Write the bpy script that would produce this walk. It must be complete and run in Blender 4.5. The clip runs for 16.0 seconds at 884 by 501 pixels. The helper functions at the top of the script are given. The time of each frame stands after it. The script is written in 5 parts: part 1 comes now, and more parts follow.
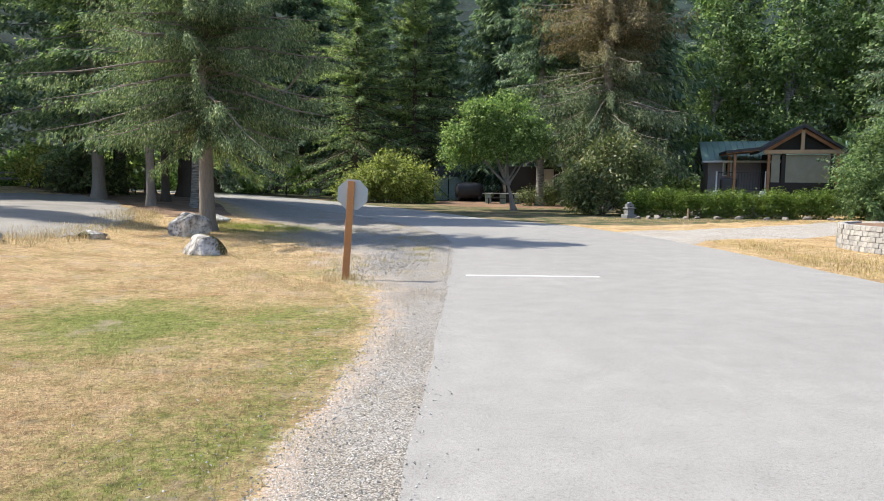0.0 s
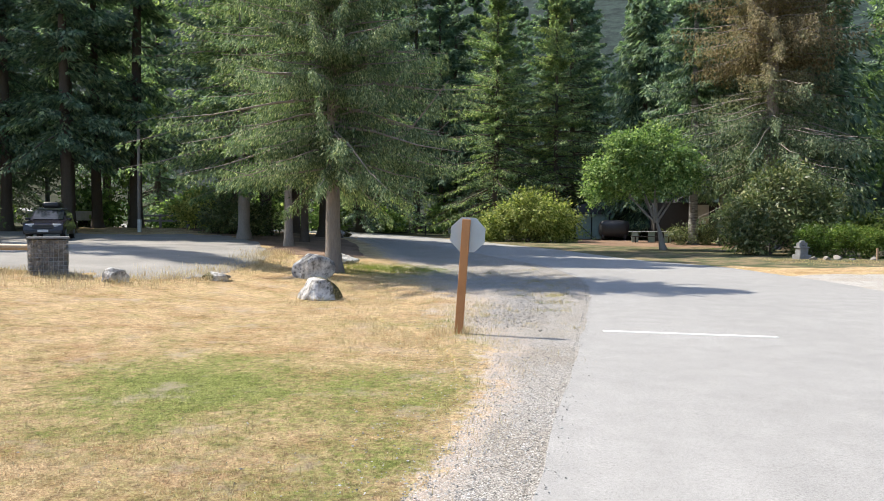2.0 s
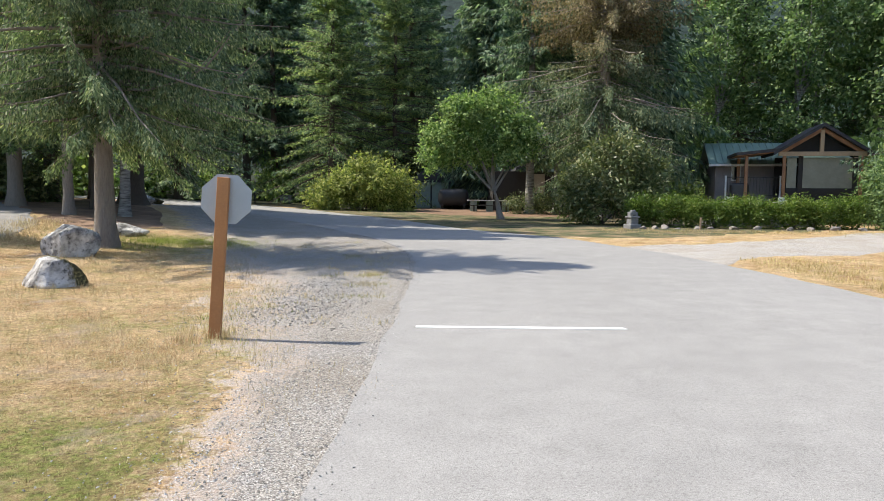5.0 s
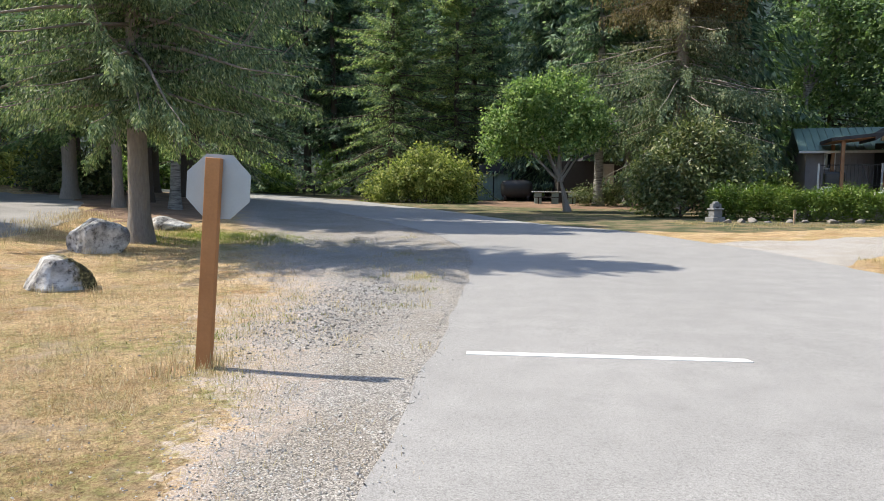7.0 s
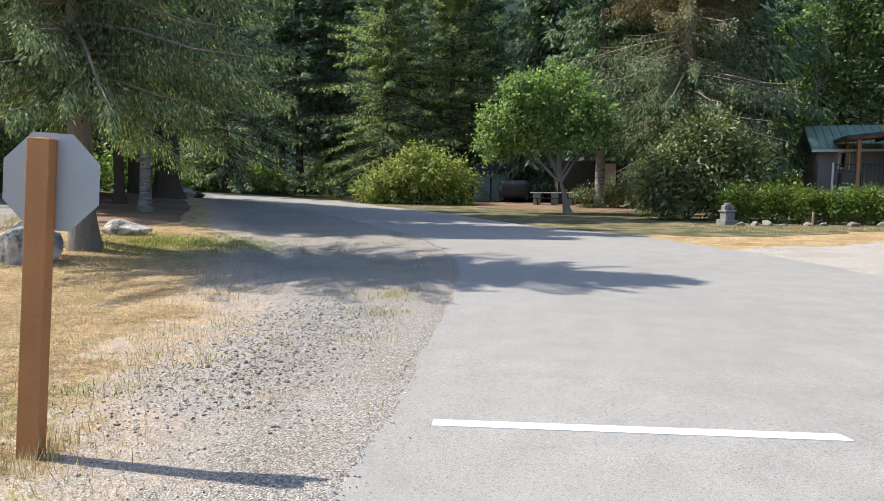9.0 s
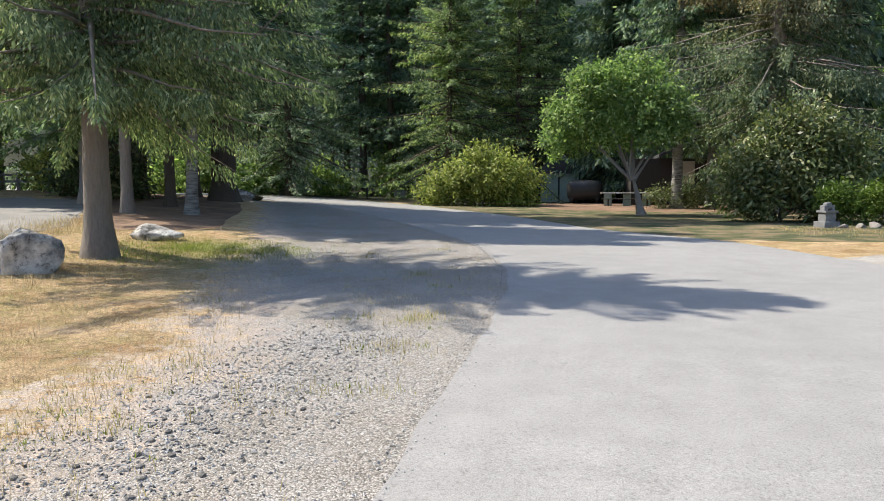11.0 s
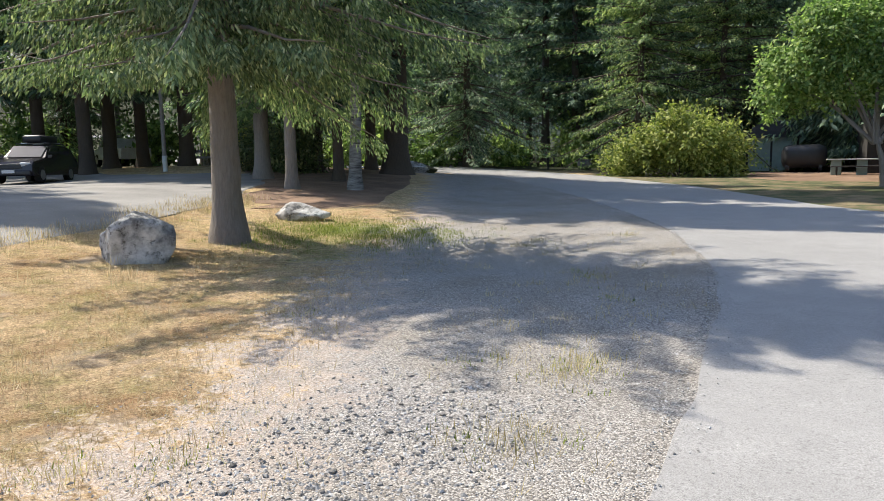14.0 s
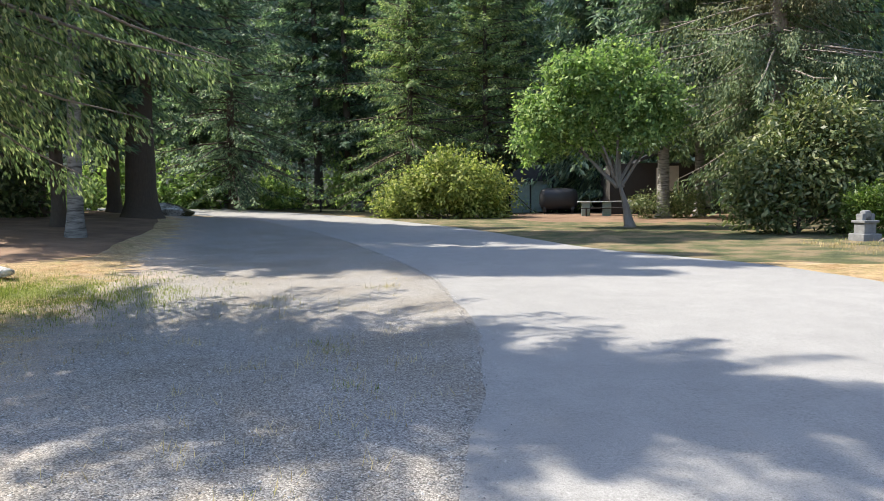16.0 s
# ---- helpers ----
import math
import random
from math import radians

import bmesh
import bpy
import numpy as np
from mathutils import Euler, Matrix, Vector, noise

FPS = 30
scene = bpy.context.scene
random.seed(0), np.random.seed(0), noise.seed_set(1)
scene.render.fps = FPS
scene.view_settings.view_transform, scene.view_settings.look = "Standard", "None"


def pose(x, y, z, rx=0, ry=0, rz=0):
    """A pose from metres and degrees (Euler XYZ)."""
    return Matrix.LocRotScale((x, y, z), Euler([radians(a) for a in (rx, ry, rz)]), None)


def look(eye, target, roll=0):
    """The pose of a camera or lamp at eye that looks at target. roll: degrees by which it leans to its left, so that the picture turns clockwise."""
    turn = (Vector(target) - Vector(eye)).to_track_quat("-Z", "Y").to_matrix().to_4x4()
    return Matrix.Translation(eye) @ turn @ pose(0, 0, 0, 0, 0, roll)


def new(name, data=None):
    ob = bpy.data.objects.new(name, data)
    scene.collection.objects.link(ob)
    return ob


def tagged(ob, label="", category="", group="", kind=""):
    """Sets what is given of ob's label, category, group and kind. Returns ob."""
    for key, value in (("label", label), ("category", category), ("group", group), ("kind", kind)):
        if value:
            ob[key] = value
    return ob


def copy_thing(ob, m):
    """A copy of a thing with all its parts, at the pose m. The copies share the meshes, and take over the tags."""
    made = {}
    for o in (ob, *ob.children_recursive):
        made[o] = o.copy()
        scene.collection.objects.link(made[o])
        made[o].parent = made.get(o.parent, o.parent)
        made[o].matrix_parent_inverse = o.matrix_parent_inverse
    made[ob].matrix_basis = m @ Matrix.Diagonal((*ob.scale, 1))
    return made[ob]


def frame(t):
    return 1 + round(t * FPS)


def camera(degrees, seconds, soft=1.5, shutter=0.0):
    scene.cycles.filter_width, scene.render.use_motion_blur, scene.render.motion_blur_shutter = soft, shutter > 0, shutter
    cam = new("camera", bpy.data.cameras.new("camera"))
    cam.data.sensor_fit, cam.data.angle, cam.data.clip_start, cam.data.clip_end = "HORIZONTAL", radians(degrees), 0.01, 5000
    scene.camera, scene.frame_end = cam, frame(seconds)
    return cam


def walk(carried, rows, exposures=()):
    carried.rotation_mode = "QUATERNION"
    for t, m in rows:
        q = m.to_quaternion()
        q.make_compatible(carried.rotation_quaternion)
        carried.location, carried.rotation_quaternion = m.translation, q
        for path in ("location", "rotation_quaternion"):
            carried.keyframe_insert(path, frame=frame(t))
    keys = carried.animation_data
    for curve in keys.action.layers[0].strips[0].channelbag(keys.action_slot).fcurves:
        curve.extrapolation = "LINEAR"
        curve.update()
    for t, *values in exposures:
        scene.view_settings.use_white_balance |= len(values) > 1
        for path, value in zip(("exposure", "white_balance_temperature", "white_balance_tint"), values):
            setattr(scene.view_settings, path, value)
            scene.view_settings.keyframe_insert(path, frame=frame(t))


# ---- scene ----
cam = camera(66.0, 16.0, soft=0.5)
METRES, EYE, TILT, LEAN, TURN = 15.5, 1.673, -5.7, 2.84, 0.0
ROWS = [
    (0.0, 0.0, 0.0, 0.0, -0.03, 0.53, -3.45),
    (0.5, 0.0026, 0.0283, 0.0045, 7.35, 1.05, -3.57),
    (1.0, 0.0051, 0.06, 0.0083, 10.25, 2.65, -3.64),
    (1.5, 0.0095, 0.0883, 0.0114, 12.39, 3.31, -4.09),
    (2.0, 0.0126, 0.1197, 0.0131, 12.01, 2.98, -4.12),
    (2.5, 0.0173, 0.1525, 0.0159, 10.88, 2.89, -4.28),
    (3.0, 0.021, 0.1845, 0.0178, 5.23, 1.46, -4.26),
    (3.5, 0.0271, 0.2158, 0.0213, 1.64, 1.36, -3.83),
    (4.0, 0.0325, 0.2451, 0.024, -1.08, 1.43, -3.36),
    (6.5, 0.0455, 0.4021, 0.0353, 1.88, 0.58, -3.5),
    (7.0, 0.044, 0.4328, 0.0377, 4.4, 0.25, -3.66),
    (7.5, 0.0454, 0.4643, 0.0409, 4.37, 0.22, -3.65),
    (8.0, 0.0459, 0.4956, 0.0433, 4.35, 0.22, -3.64),
    (8.5, 0.048, 0.5272, 0.0462, 4.27, 0.29, -3.64),
    (11.0, 0.0663, 0.6858, 0.0595, 10.22, 0.12, -3.75),
    (11.5, 0.065, 0.7133, 0.0638, 22.28, -4.48, -4.2),
    (12.0, 0.062, 0.7413, 0.067, 30.23, -6.44, -4.33),
    (12.5, 0.0568, 0.7699, 0.0703, 30.45, -6.49, -4.3),
    (13.0, 0.0511, 0.7986, 0.0729, 30.66, -6.09, -4.34),
    (13.5, 0.0448, 0.8284, 0.0751, 29.23, -5.16, -4.19),
    (14.0, 0.0399, 0.86, 0.0781, 25.75, -3.46, -4.13),
    (14.5, 0.0359, 0.8914, 0.0809, 18.77, 0.05, -3.85),
    (15.0, 0.0345, 0.9241, 0.0844, 15.62, 0.71, -3.72),
    (15.5, 0.0343, 0.9566, 0.0866, 9.42, 1.01, -2.87),
    (16.0, 0.0362, 0.9885, 0.0899, 7.52, 1.14, -2.73),
]
walk(cam, [(t, pose(0, 0, EYE, TILT, LEAN, TURN) @ pose(METRES * x, METRES * y, METRES * z, 90 + pitch, roll, yaw)) for t, x, y, z, yaw, pitch, roll in ROWS], exposures=((0.0, 1.48, 6550.0, 10.0), (0.7, 1.50, 6550.0, 10.0), (1.5, 1.60, 6550.0, 10.0), (2.5, 1.58, 6550.0, 10.0), (3.5, 1.42, 6550.0, 10.0), (8.5, 1.42, 6550.0, 10.0), (11.0, 1.45, 6550.0, 10.0), (12.5, 1.36, 6550.0, 10.0), (13.5, 1.38, 6550.0, 10.0), (14.5, 1.68, 6550.0, 10.0), (16.0, 1.80, 6550.0, 10.0)))

import functools

# ---- light ----
SUN_AZ, SUN_EL = 168.5, 49.8      # degrees: where the sun stands, counted from +x towards +y
sun = new("sun", bpy.data.lights.new("sun", "SUN"))
sun.data.energy, sun.data.angle, sun.data.color = 2.9, radians(0.55), (1.0, 0.93, 0.80)
sun_way = Vector((math.cos(radians(SUN_AZ)) * math.cos(radians(SUN_EL)), math.sin(radians(SUN_AZ)) * math.cos(radians(SUN_EL)), math.sin(radians(SUN_EL))))
sun.matrix_world = look(sun_way * 100, (0, 0, 0))
world = bpy.data.worlds.new("world")
scene.world = world
world.use_nodes = True
sky = world.node_tree.nodes.new("ShaderNodeTexSky")
sky.sky_type, sky.sun_disc = "NISHITA", False
sky.sun_elevation, sky.sun_rotation = radians(SUN_EL), radians(90 - SUN_AZ)
world.node_tree.nodes["Background"].inputs[1].default_value = 0.11
world.node_tree.links.new(sky.outputs[0], world.node_tree.nodes["Background"].inputs[0])


# ---- the lie of the land ----
def soft(v, s):
    return np.logaddexp(0.0, np.asarray(v, float) / s) * s


def height(x, y):
    """The lie of the land: level by the road, rising gently ahead and towards the car park."""
    x, y = np.asarray(x, float), np.asarray(y, float)
    bank = 0.075 * (soft(-6 - x, 1.0) - soft(-16 - x, 1.0))
    bank = bank + 0.08 / (1 + np.exp(np.clip((x + 20) / 2, -40, 40))) * (soft(y - 33, 1.5) - soft(y - 44, 1.5))
    fade = 1 - 0.55 / (1 + np.exp(np.clip((45 - y) / 3, -40, 40)))
    h = bank * fade + 0.012 * (soft(y - 14, 2.0) - soft(y - 75, 2.0))
    return h + 0.55 * (soft(y - 105, 8.0)) * 1.0 + 0.5 * soft(-70 - x, 8.0) + 0.5 * soft(x - 75, 8.0)


def gz(x, y):
    return float(height(x, y))


# ---- materials ----
def material(name, build):
    m = bpy.data.materials.new(name)
    m.use_nodes = True
    nt = m.node_tree
    bsdf = nt.nodes["Principled BSDF"]

    def node(kind, **inputs):
        n = nt.nodes.new(kind)
        for key, value in inputs.items():
            k = key.replace("_", " ")
            if isinstance(value, bpy.types.NodeSocket):
                nt.links.new(value, n.inputs[k])
            else:
                n.inputs[k].default_value = value
        return n

    build(nt, bsdf, node)
    return m


def noise_tex(nt, node, scale, detail=4.0, coords=None, rough=0.6):
    n = node("ShaderNodeTexNoise", Scale=scale, Detail=detail, Roughness=rough)
    if coords is None:
        coords = node("ShaderNodeTexCoord").outputs["Object"]
    nt.links.new(coords, n.inputs["Vector"])
    return n.outputs["Fac"]


def ramp(nt, node, fac, stops):
    r = node("ShaderNodeValToRGB")
    nt.links.new(fac, r.inputs[0])
    e = r.color_ramp.elements
    while len(e) < len(stops):
        e.new(0.5)
    for el, (p, c) in zip(e, stops):
        el.position, el.color = p, (c, c, c, 1) if isinstance(c, float) else (*c, 1)
    return r.outputs[0]


def mixed(nt, fac, a, b, mode="MIX"):
    n = nt.nodes.new("ShaderNodeMix")
    n.data_type, n.blend_type = "RGBA", mode
    for sock, v in ((n.inputs[0], fac), (n.inputs[6], a), (n.inputs[7], b)):
        if isinstance(v, bpy.types.NodeSocket):
            nt.links.new(v, sock)
        else:
            sock.default_value = v if isinstance(v, float) else (*v, 1)
    return n.outputs[2]


def relief(nt, node, bsdf, height, strength, distance=0.02):
    b = node("ShaderNodeBump", Strength=strength, Distance=distance)
    nt.links.new(height, b.inputs["Height"])
    nt.links.new(b.outputs[0], bsdf.inputs["Normal"])


def surface(name, stops, big=1.5, small=40.0, rough=0.9, bump=0.4, distance=0.01, metal=0.0, tint=None, speck=0.72):
    """Two scales of noise over a colour ramp, with fine relief."""
    def build(nt, bsdf, node):
        a, b = noise_tex(nt, node, big), noise_tex(nt, node, small, 6.0)
        col = ramp(nt, node, a, stops)
        fine = ramp(nt, node, b, [(0.3, speck), (0.7, 1.0)])
        col = mixed(nt, 1.0, col, fine, "MULTIPLY")
        if tint:
            ob = node("ShaderNodeObjectInfo").outputs["Random"]
            col = mixed(nt, 1.0, col, ramp(nt, node, ob, [(0.0, tint[0]), (1.0, tint[1])]), "MULTIPLY")
        nt.links.new(col, bsdf.inputs["Base Color"])
        bsdf.inputs["Roughness"].default_value, bsdf.inputs["Metallic"].default_value = rough, metal
        relief(nt, node, bsdf, b, bump, distance)
    return material(name, build)


def foliage(name, stops, through_it=0.35, rough=0.65, big=0.35, cones=None):
    """Leaves or needles: a colour of its own for every clump, larger patches, and light that comes through."""
    def build(nt, bsdf, node):
        isl = node("ShaderNodeNewGeometry").outputs["Random Per Island"]
        col = ramp(nt, node, isl, stops)
        patch = ramp(nt, node, noise_tex(nt, node, big, 3.0), [(0.3, 0.7), (0.7, 1.2)])
        col = mixed(nt, 1.0, col, patch, "MULTIPLY")
        ob = ramp(nt, node, node("ShaderNodeObjectInfo").outputs["Random"], [(0.0, (0.8, 0.85, 0.8)), (1.0, (1.15, 1.1, 1.0))])
        col = mixed(nt, 1.0, col, ob, "MULTIPLY")
        if cones:      # brown cones, thick in the upper crown
            co = node("ShaderNodeTexCoord").outputs["Object"]
            sep = node("ShaderNodeSeparateXYZ")
            nt.links.new(co, sep.inputs[0])
            up = node("ShaderNodeMapRange", From_Min=cones[0], From_Max=cones[1], To_Min=-0.25, To_Max=0.22)
            nt.links.new(sep.outputs[2], up.inputs["Value"])
            both = node("ShaderNodeMath")
            both.operation = "ADD"
            nt.links.new(up.outputs[0], both.inputs[0])
            nt.links.new(noise_tex(nt, node, 0.9, 5.0, co, 0.75), both.inputs[1])
            much = ramp(nt, node, both.outputs[0], [(0.42, 0.0), (0.72, 0.8)])
            brown = ramp(nt, node, isl, [(0.0, (0.12, 0.085, 0.05)), (0.6, (0.27, 0.19, 0.105)), (1.0, (0.42, 0.31, 0.18))])
            col = mixed(nt, much, col, brown)
        nt.links.new(col, bsdf.inputs["Base Color"])
        bsdf.inputs["Roughness"].default_value = rough
        bsdf.inputs["Specular IOR Level"].default_value = 0.3
        tr = node("ShaderNodeBsdfTranslucent")
        nt.links.new(mixed(nt, 1.0, col, (1.05, 1.2, 0.75), "MULTIPLY"), tr.inputs["Color"])
        mx = node("ShaderNodeMixShader")
        mx.inputs[0].default_value = through_it
        nt.links.new(bsdf.outputs[0], mx.inputs[1])
        nt.links.new(tr.outputs[0], mx.inputs[2])
        nt.links.new(mx.outputs[0], nt.nodes["Material Output"].inputs["Surface"])
    return material(name, build)


def plain(name, col, rough=0.5, metal=0.0, wear=0.15):
    c2 = tuple(v * (1 - wear) for v in col)
    return surface(name, [(0.35, c2), (0.65, col)], 3.0, 60.0, rough, 0.08, 0.004, metal)


def build_asphalt(nt, bsdf, node):
    co = node("ShaderNodeTexCoord").outputs["Object"]
    big = noise_tex(nt, node, 0.22, 5.0, co)
    mid = noise_tex(nt, node, 2.2, 5.0, co)
    grain = noise_tex(nt, node, 130.0, 3.0, co, 0.8)
    vor = node("ShaderNodeTexVoronoi", Scale=95.0)
    nt.links.new(co, vor.inputs["Vector"])
    col = ramp(nt, node, big, [(0.3, (0.255, 0.249, 0.242)), (0.7, (0.298, 0.291, 0.283))])
    col = mixed(nt, 1.0, col, ramp(nt, node, mid, [(0.3, 0.88), (0.7, 1.05)]), "MULTIPLY")
    col = mixed(nt, 1.0, col, ramp(nt, node, grain, [(0.38, 0.66), (0.5, 1.0), (0.66, 1.26)]), "MULTIPLY")
    speck = noise_tex(nt, node, 48.0, 2.0, co, 0.5)
    col = mixed(nt, 1.0, col, ramp(nt, node, speck, [(0.30, 0.72), (0.43, 1.0), (0.60, 1.0), (0.72, 1.2)]), "MULTIPLY")
    # thin cracks
    cr = node("ShaderNodeTexVoronoi", Scale=0.32)
    cr.feature = "DISTANCE_TO_EDGE"
    warp = node("ShaderNodeVectorMath")
    warp.operation = "ADD"
    nz = node("ShaderNodeTexNoise", Scale=1.5, Detail=5.0)
    nt.links.new(co, nz.inputs["Vector"])
    nt.links.new(co, warp.inputs[0])
    nt.links.new(nz.outputs["Color"], warp.inputs[1])
    nt.links.new(warp.outputs[0], cr.inputs["Vector"])
    line = ramp(nt, node, cr.outputs["Distance"], [(0.0, 0.7), (0.006, 1.0)])
    col = mixed(nt, 0.2, col, mixed(nt, 1.0, col, line, "MULTIPLY"))
    nt.links.new(col, bsdf.inputs["Base Color"])
    bsdf.inputs["Roughness"].default_value = 0.85
    relief(nt, node, bsdf, vor.outputs["Distance"], 0.35, 0.004)


def lawn_mask(nt, node, co):
    """Where the lawn is green: a damp strip by the road, and spots in the shade of the spruce and the boulders."""
    big, mid = noise_tex(nt, node, 0.30, 4.0, co), noise_tex(nt, node, 1.5, 5.0, co)
    sep = node("ShaderNodeSeparateXYZ")
    nt.links.new(co, sep.inputs[0])

    def add(a, b, mul=None):
        n = node("ShaderNodeMath")
        n.operation = "ADD" if mul is None else "MULTIPLY_ADD"
        nt.links.new(a, n.inputs[0])
        if mul is None:
            nt.links.new(b, n.inputs[1])
        else:
            n.inputs[1].default_value = mul
            nt.links.new(b, n.inputs[2])
        return n.outputs[0]

    v = add(mid, big, 0.45)
    for axis, lo, hi, amount in ((0, -2.7, -1.5, 0.20), (1, 8.0, 13.0, -0.20), (0, -1.25, -0.6, -0.30)):
        r = node("ShaderNodeMapRange", From_Min=lo, From_Max=hi, To_Min=0.0, To_Max=amount)
        nt.links.new(sep.outputs[axis], r.inputs["Value"])
        v = add(v, r.outputs[0])
    for x, y, radius, amount in ((-6.9, 24.6, 2.6, 0.62), (-5.4, 15.6, 1.7, 0.34), (-8.5, 8.0, 3.0, 0.12), (-3.4, 13.2, 1.8, 0.26), (-3.8, 8.4, 2.6, 0.30), (-5.2, 22.0, 1.8, 0.3)):
        d = node("ShaderNodeVectorMath")
        d.operation = "DISTANCE"
        nt.links.new(co, d.inputs[0])
        d.inputs[1].default_value = (x, y, gz(x, y))
        r = node("ShaderNodeMapRange", From_Min=0.0, From_Max=radius, To_Min=amount, To_Max=0.0)
        nt.links.new(d.outputs["Value"], r.inputs["Value"])
        v = add(v, r.outputs[0])
    spots = node("ShaderNodeMath")
    spots.operation = "MULTIPLY_ADD"
    nt.links.new(noise_tex(nt, node, 11.0, 6.0, co, 0.8), spots.inputs[0])
    spots.inputs[1].default_value, spots.inputs[2].default_value = 1.1, -0.55
    v = add(v, spots.outputs[0])
    return ramp(nt, node, v, [(0.70, 0.0), (0.89, 0.5), (1.08, 0.9)]), sep


def lawn_blots(nt, node, co, col):
    """Olive tufts and pinkish bare earth among the straw."""
    olive = ramp(nt, node, noise_tex(nt, node, 2.6, 6.0, co, 0.75), [(0.46, 0.0), (0.66, 0.7)])
    col = mixed(nt, olive, col, mixed(nt, 1.0, col, (0.56, 0.68, 0.42), "MULTIPLY"))
    earth = ramp(nt, node, noise_tex(nt, node, 1.05, 7.0, co, 0.75), [(0.55, 0.0), (0.68, 0.75)])
    return mixed(nt, earth, col, (0.46, 0.37, 0.29))


def lawn_colour(nt, node, co):
    """Straw with green patches, and the fine noise of its stalks."""
    fine = noise_tex(nt, node, 44.0, 6.0, co, 0.85)
    blot = noise_tex(nt, node, 0.9, 6.0, co, 0.7)
    straw = ramp(nt, node, fine, [(0.36, (0.19, 0.125, 0.065)), (0.5, (0.52, 0.375, 0.215)), (0.64, (0.80, 0.64, 0.41))])
    # uneven tuft tone, with the shadows between tufts painted into it
    tuft_shade = ramp(nt, node, noise_tex(nt, node, 9.0, 4.0, co, 0.7), [(0.34, 0.60), (0.5, 1.02), (0.66, 1.16)])
    straw = mixed(nt, 1.0, straw, tuft_shade, "MULTIPLY")
    straw = mixed(nt, 1.0, straw, ramp(nt, node, blot, [(0.33, (0.76, 0.64, 0.55)), (0.5, (1.0, 0.97, 0.94)), (0.68, (1.16, 1.14, 1.14))]), "MULTIPLY")
    green = ramp(nt, node, fine, [(0.36, (0.05, 0.075, 0.016)), (0.5, (0.20, 0.245, 0.055)), (0.64, (0.42, 0.43, 0.14))])
    green = mixed(nt, 1.0, green, tuft_shade, "MULTIPLY")
    mask, sep = lawn_mask(nt, node, co)
    return lawn_blots(nt, node, co, mixed(nt, mask, straw, green)), sep, fine


def build_ground(nt, bsdf, node):
    """Mown lawn: straw-dry with green patches; far off near-black ground, then a slope coloured as dark woods."""
    co = node("ShaderNodeTexCoord").outputs["Object"]
    col, sep, fine = lawn_colour(nt, node, co)
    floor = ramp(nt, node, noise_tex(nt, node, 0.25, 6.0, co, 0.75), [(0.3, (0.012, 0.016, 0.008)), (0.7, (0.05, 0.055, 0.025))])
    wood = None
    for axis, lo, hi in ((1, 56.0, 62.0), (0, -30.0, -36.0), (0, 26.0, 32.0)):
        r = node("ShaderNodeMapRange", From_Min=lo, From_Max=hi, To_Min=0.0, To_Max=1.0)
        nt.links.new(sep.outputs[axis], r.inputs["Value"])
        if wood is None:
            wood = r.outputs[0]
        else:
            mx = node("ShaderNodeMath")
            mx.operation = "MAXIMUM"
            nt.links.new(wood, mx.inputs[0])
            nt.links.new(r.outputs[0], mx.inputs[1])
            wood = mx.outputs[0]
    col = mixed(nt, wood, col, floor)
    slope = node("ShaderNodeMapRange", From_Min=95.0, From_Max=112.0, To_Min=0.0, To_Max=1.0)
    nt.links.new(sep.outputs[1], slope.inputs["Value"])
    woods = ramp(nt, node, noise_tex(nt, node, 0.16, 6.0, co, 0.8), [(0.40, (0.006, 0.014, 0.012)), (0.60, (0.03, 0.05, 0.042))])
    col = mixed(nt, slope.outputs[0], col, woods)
    nt.links.new(col, bsdf.inputs["Base Color"])
    bsdf.inputs["Roughness"].default_value = 0.95
    bsdf.inputs["Specular IOR Level"].default_value = 0.2
    relief(nt, node, bsdf, fine, 1.0, 0.04)


def build_blades(nt, bsdf, node):
    """Single stems: straw or green after the same patches as the lawn under them."""
    co = node("ShaderNodeTexCoord").outputs["Object"]
    isl = node("ShaderNodeNewGeometry").outputs["Random Per Island"]
    straw = ramp(nt, node, isl, [(0.0, (0.28, 0.20, 0.10)), (0.5, (0.52, 0.41, 0.24)), (1.0, (0.74, 0.63, 0.42))])
    green = ramp(nt, node, isl, [(0.0, (0.10, 0.14, 0.02)), (0.6, (0.25, 0.31, 0.06)), (1.0, (0.48, 0.48, 0.16))])
    mask, sep = lawn_mask(nt, node, co)
    col = lawn_blots(nt, node, co, mixed(nt, mask, straw, green))
    nt.links.new(col, bsdf.inputs["Base Color"])
    bsdf.inputs["Roughness"].default_value = 0.7
    tr = node("ShaderNodeBsdfTranslucent")
    nt.links.new(col, tr.inputs["Color"])
    mx = node("ShaderNodeMixShader")
    mx.inputs[0].default_value = 0.35
    nt.links.new(bsdf.outputs[0], mx.inputs[1])
    nt.links.new(tr.outputs[0], mx.inputs[2])
    nt.links.new(mx.outputs[0], nt.nodes["Material Output"].inputs["Surface"])


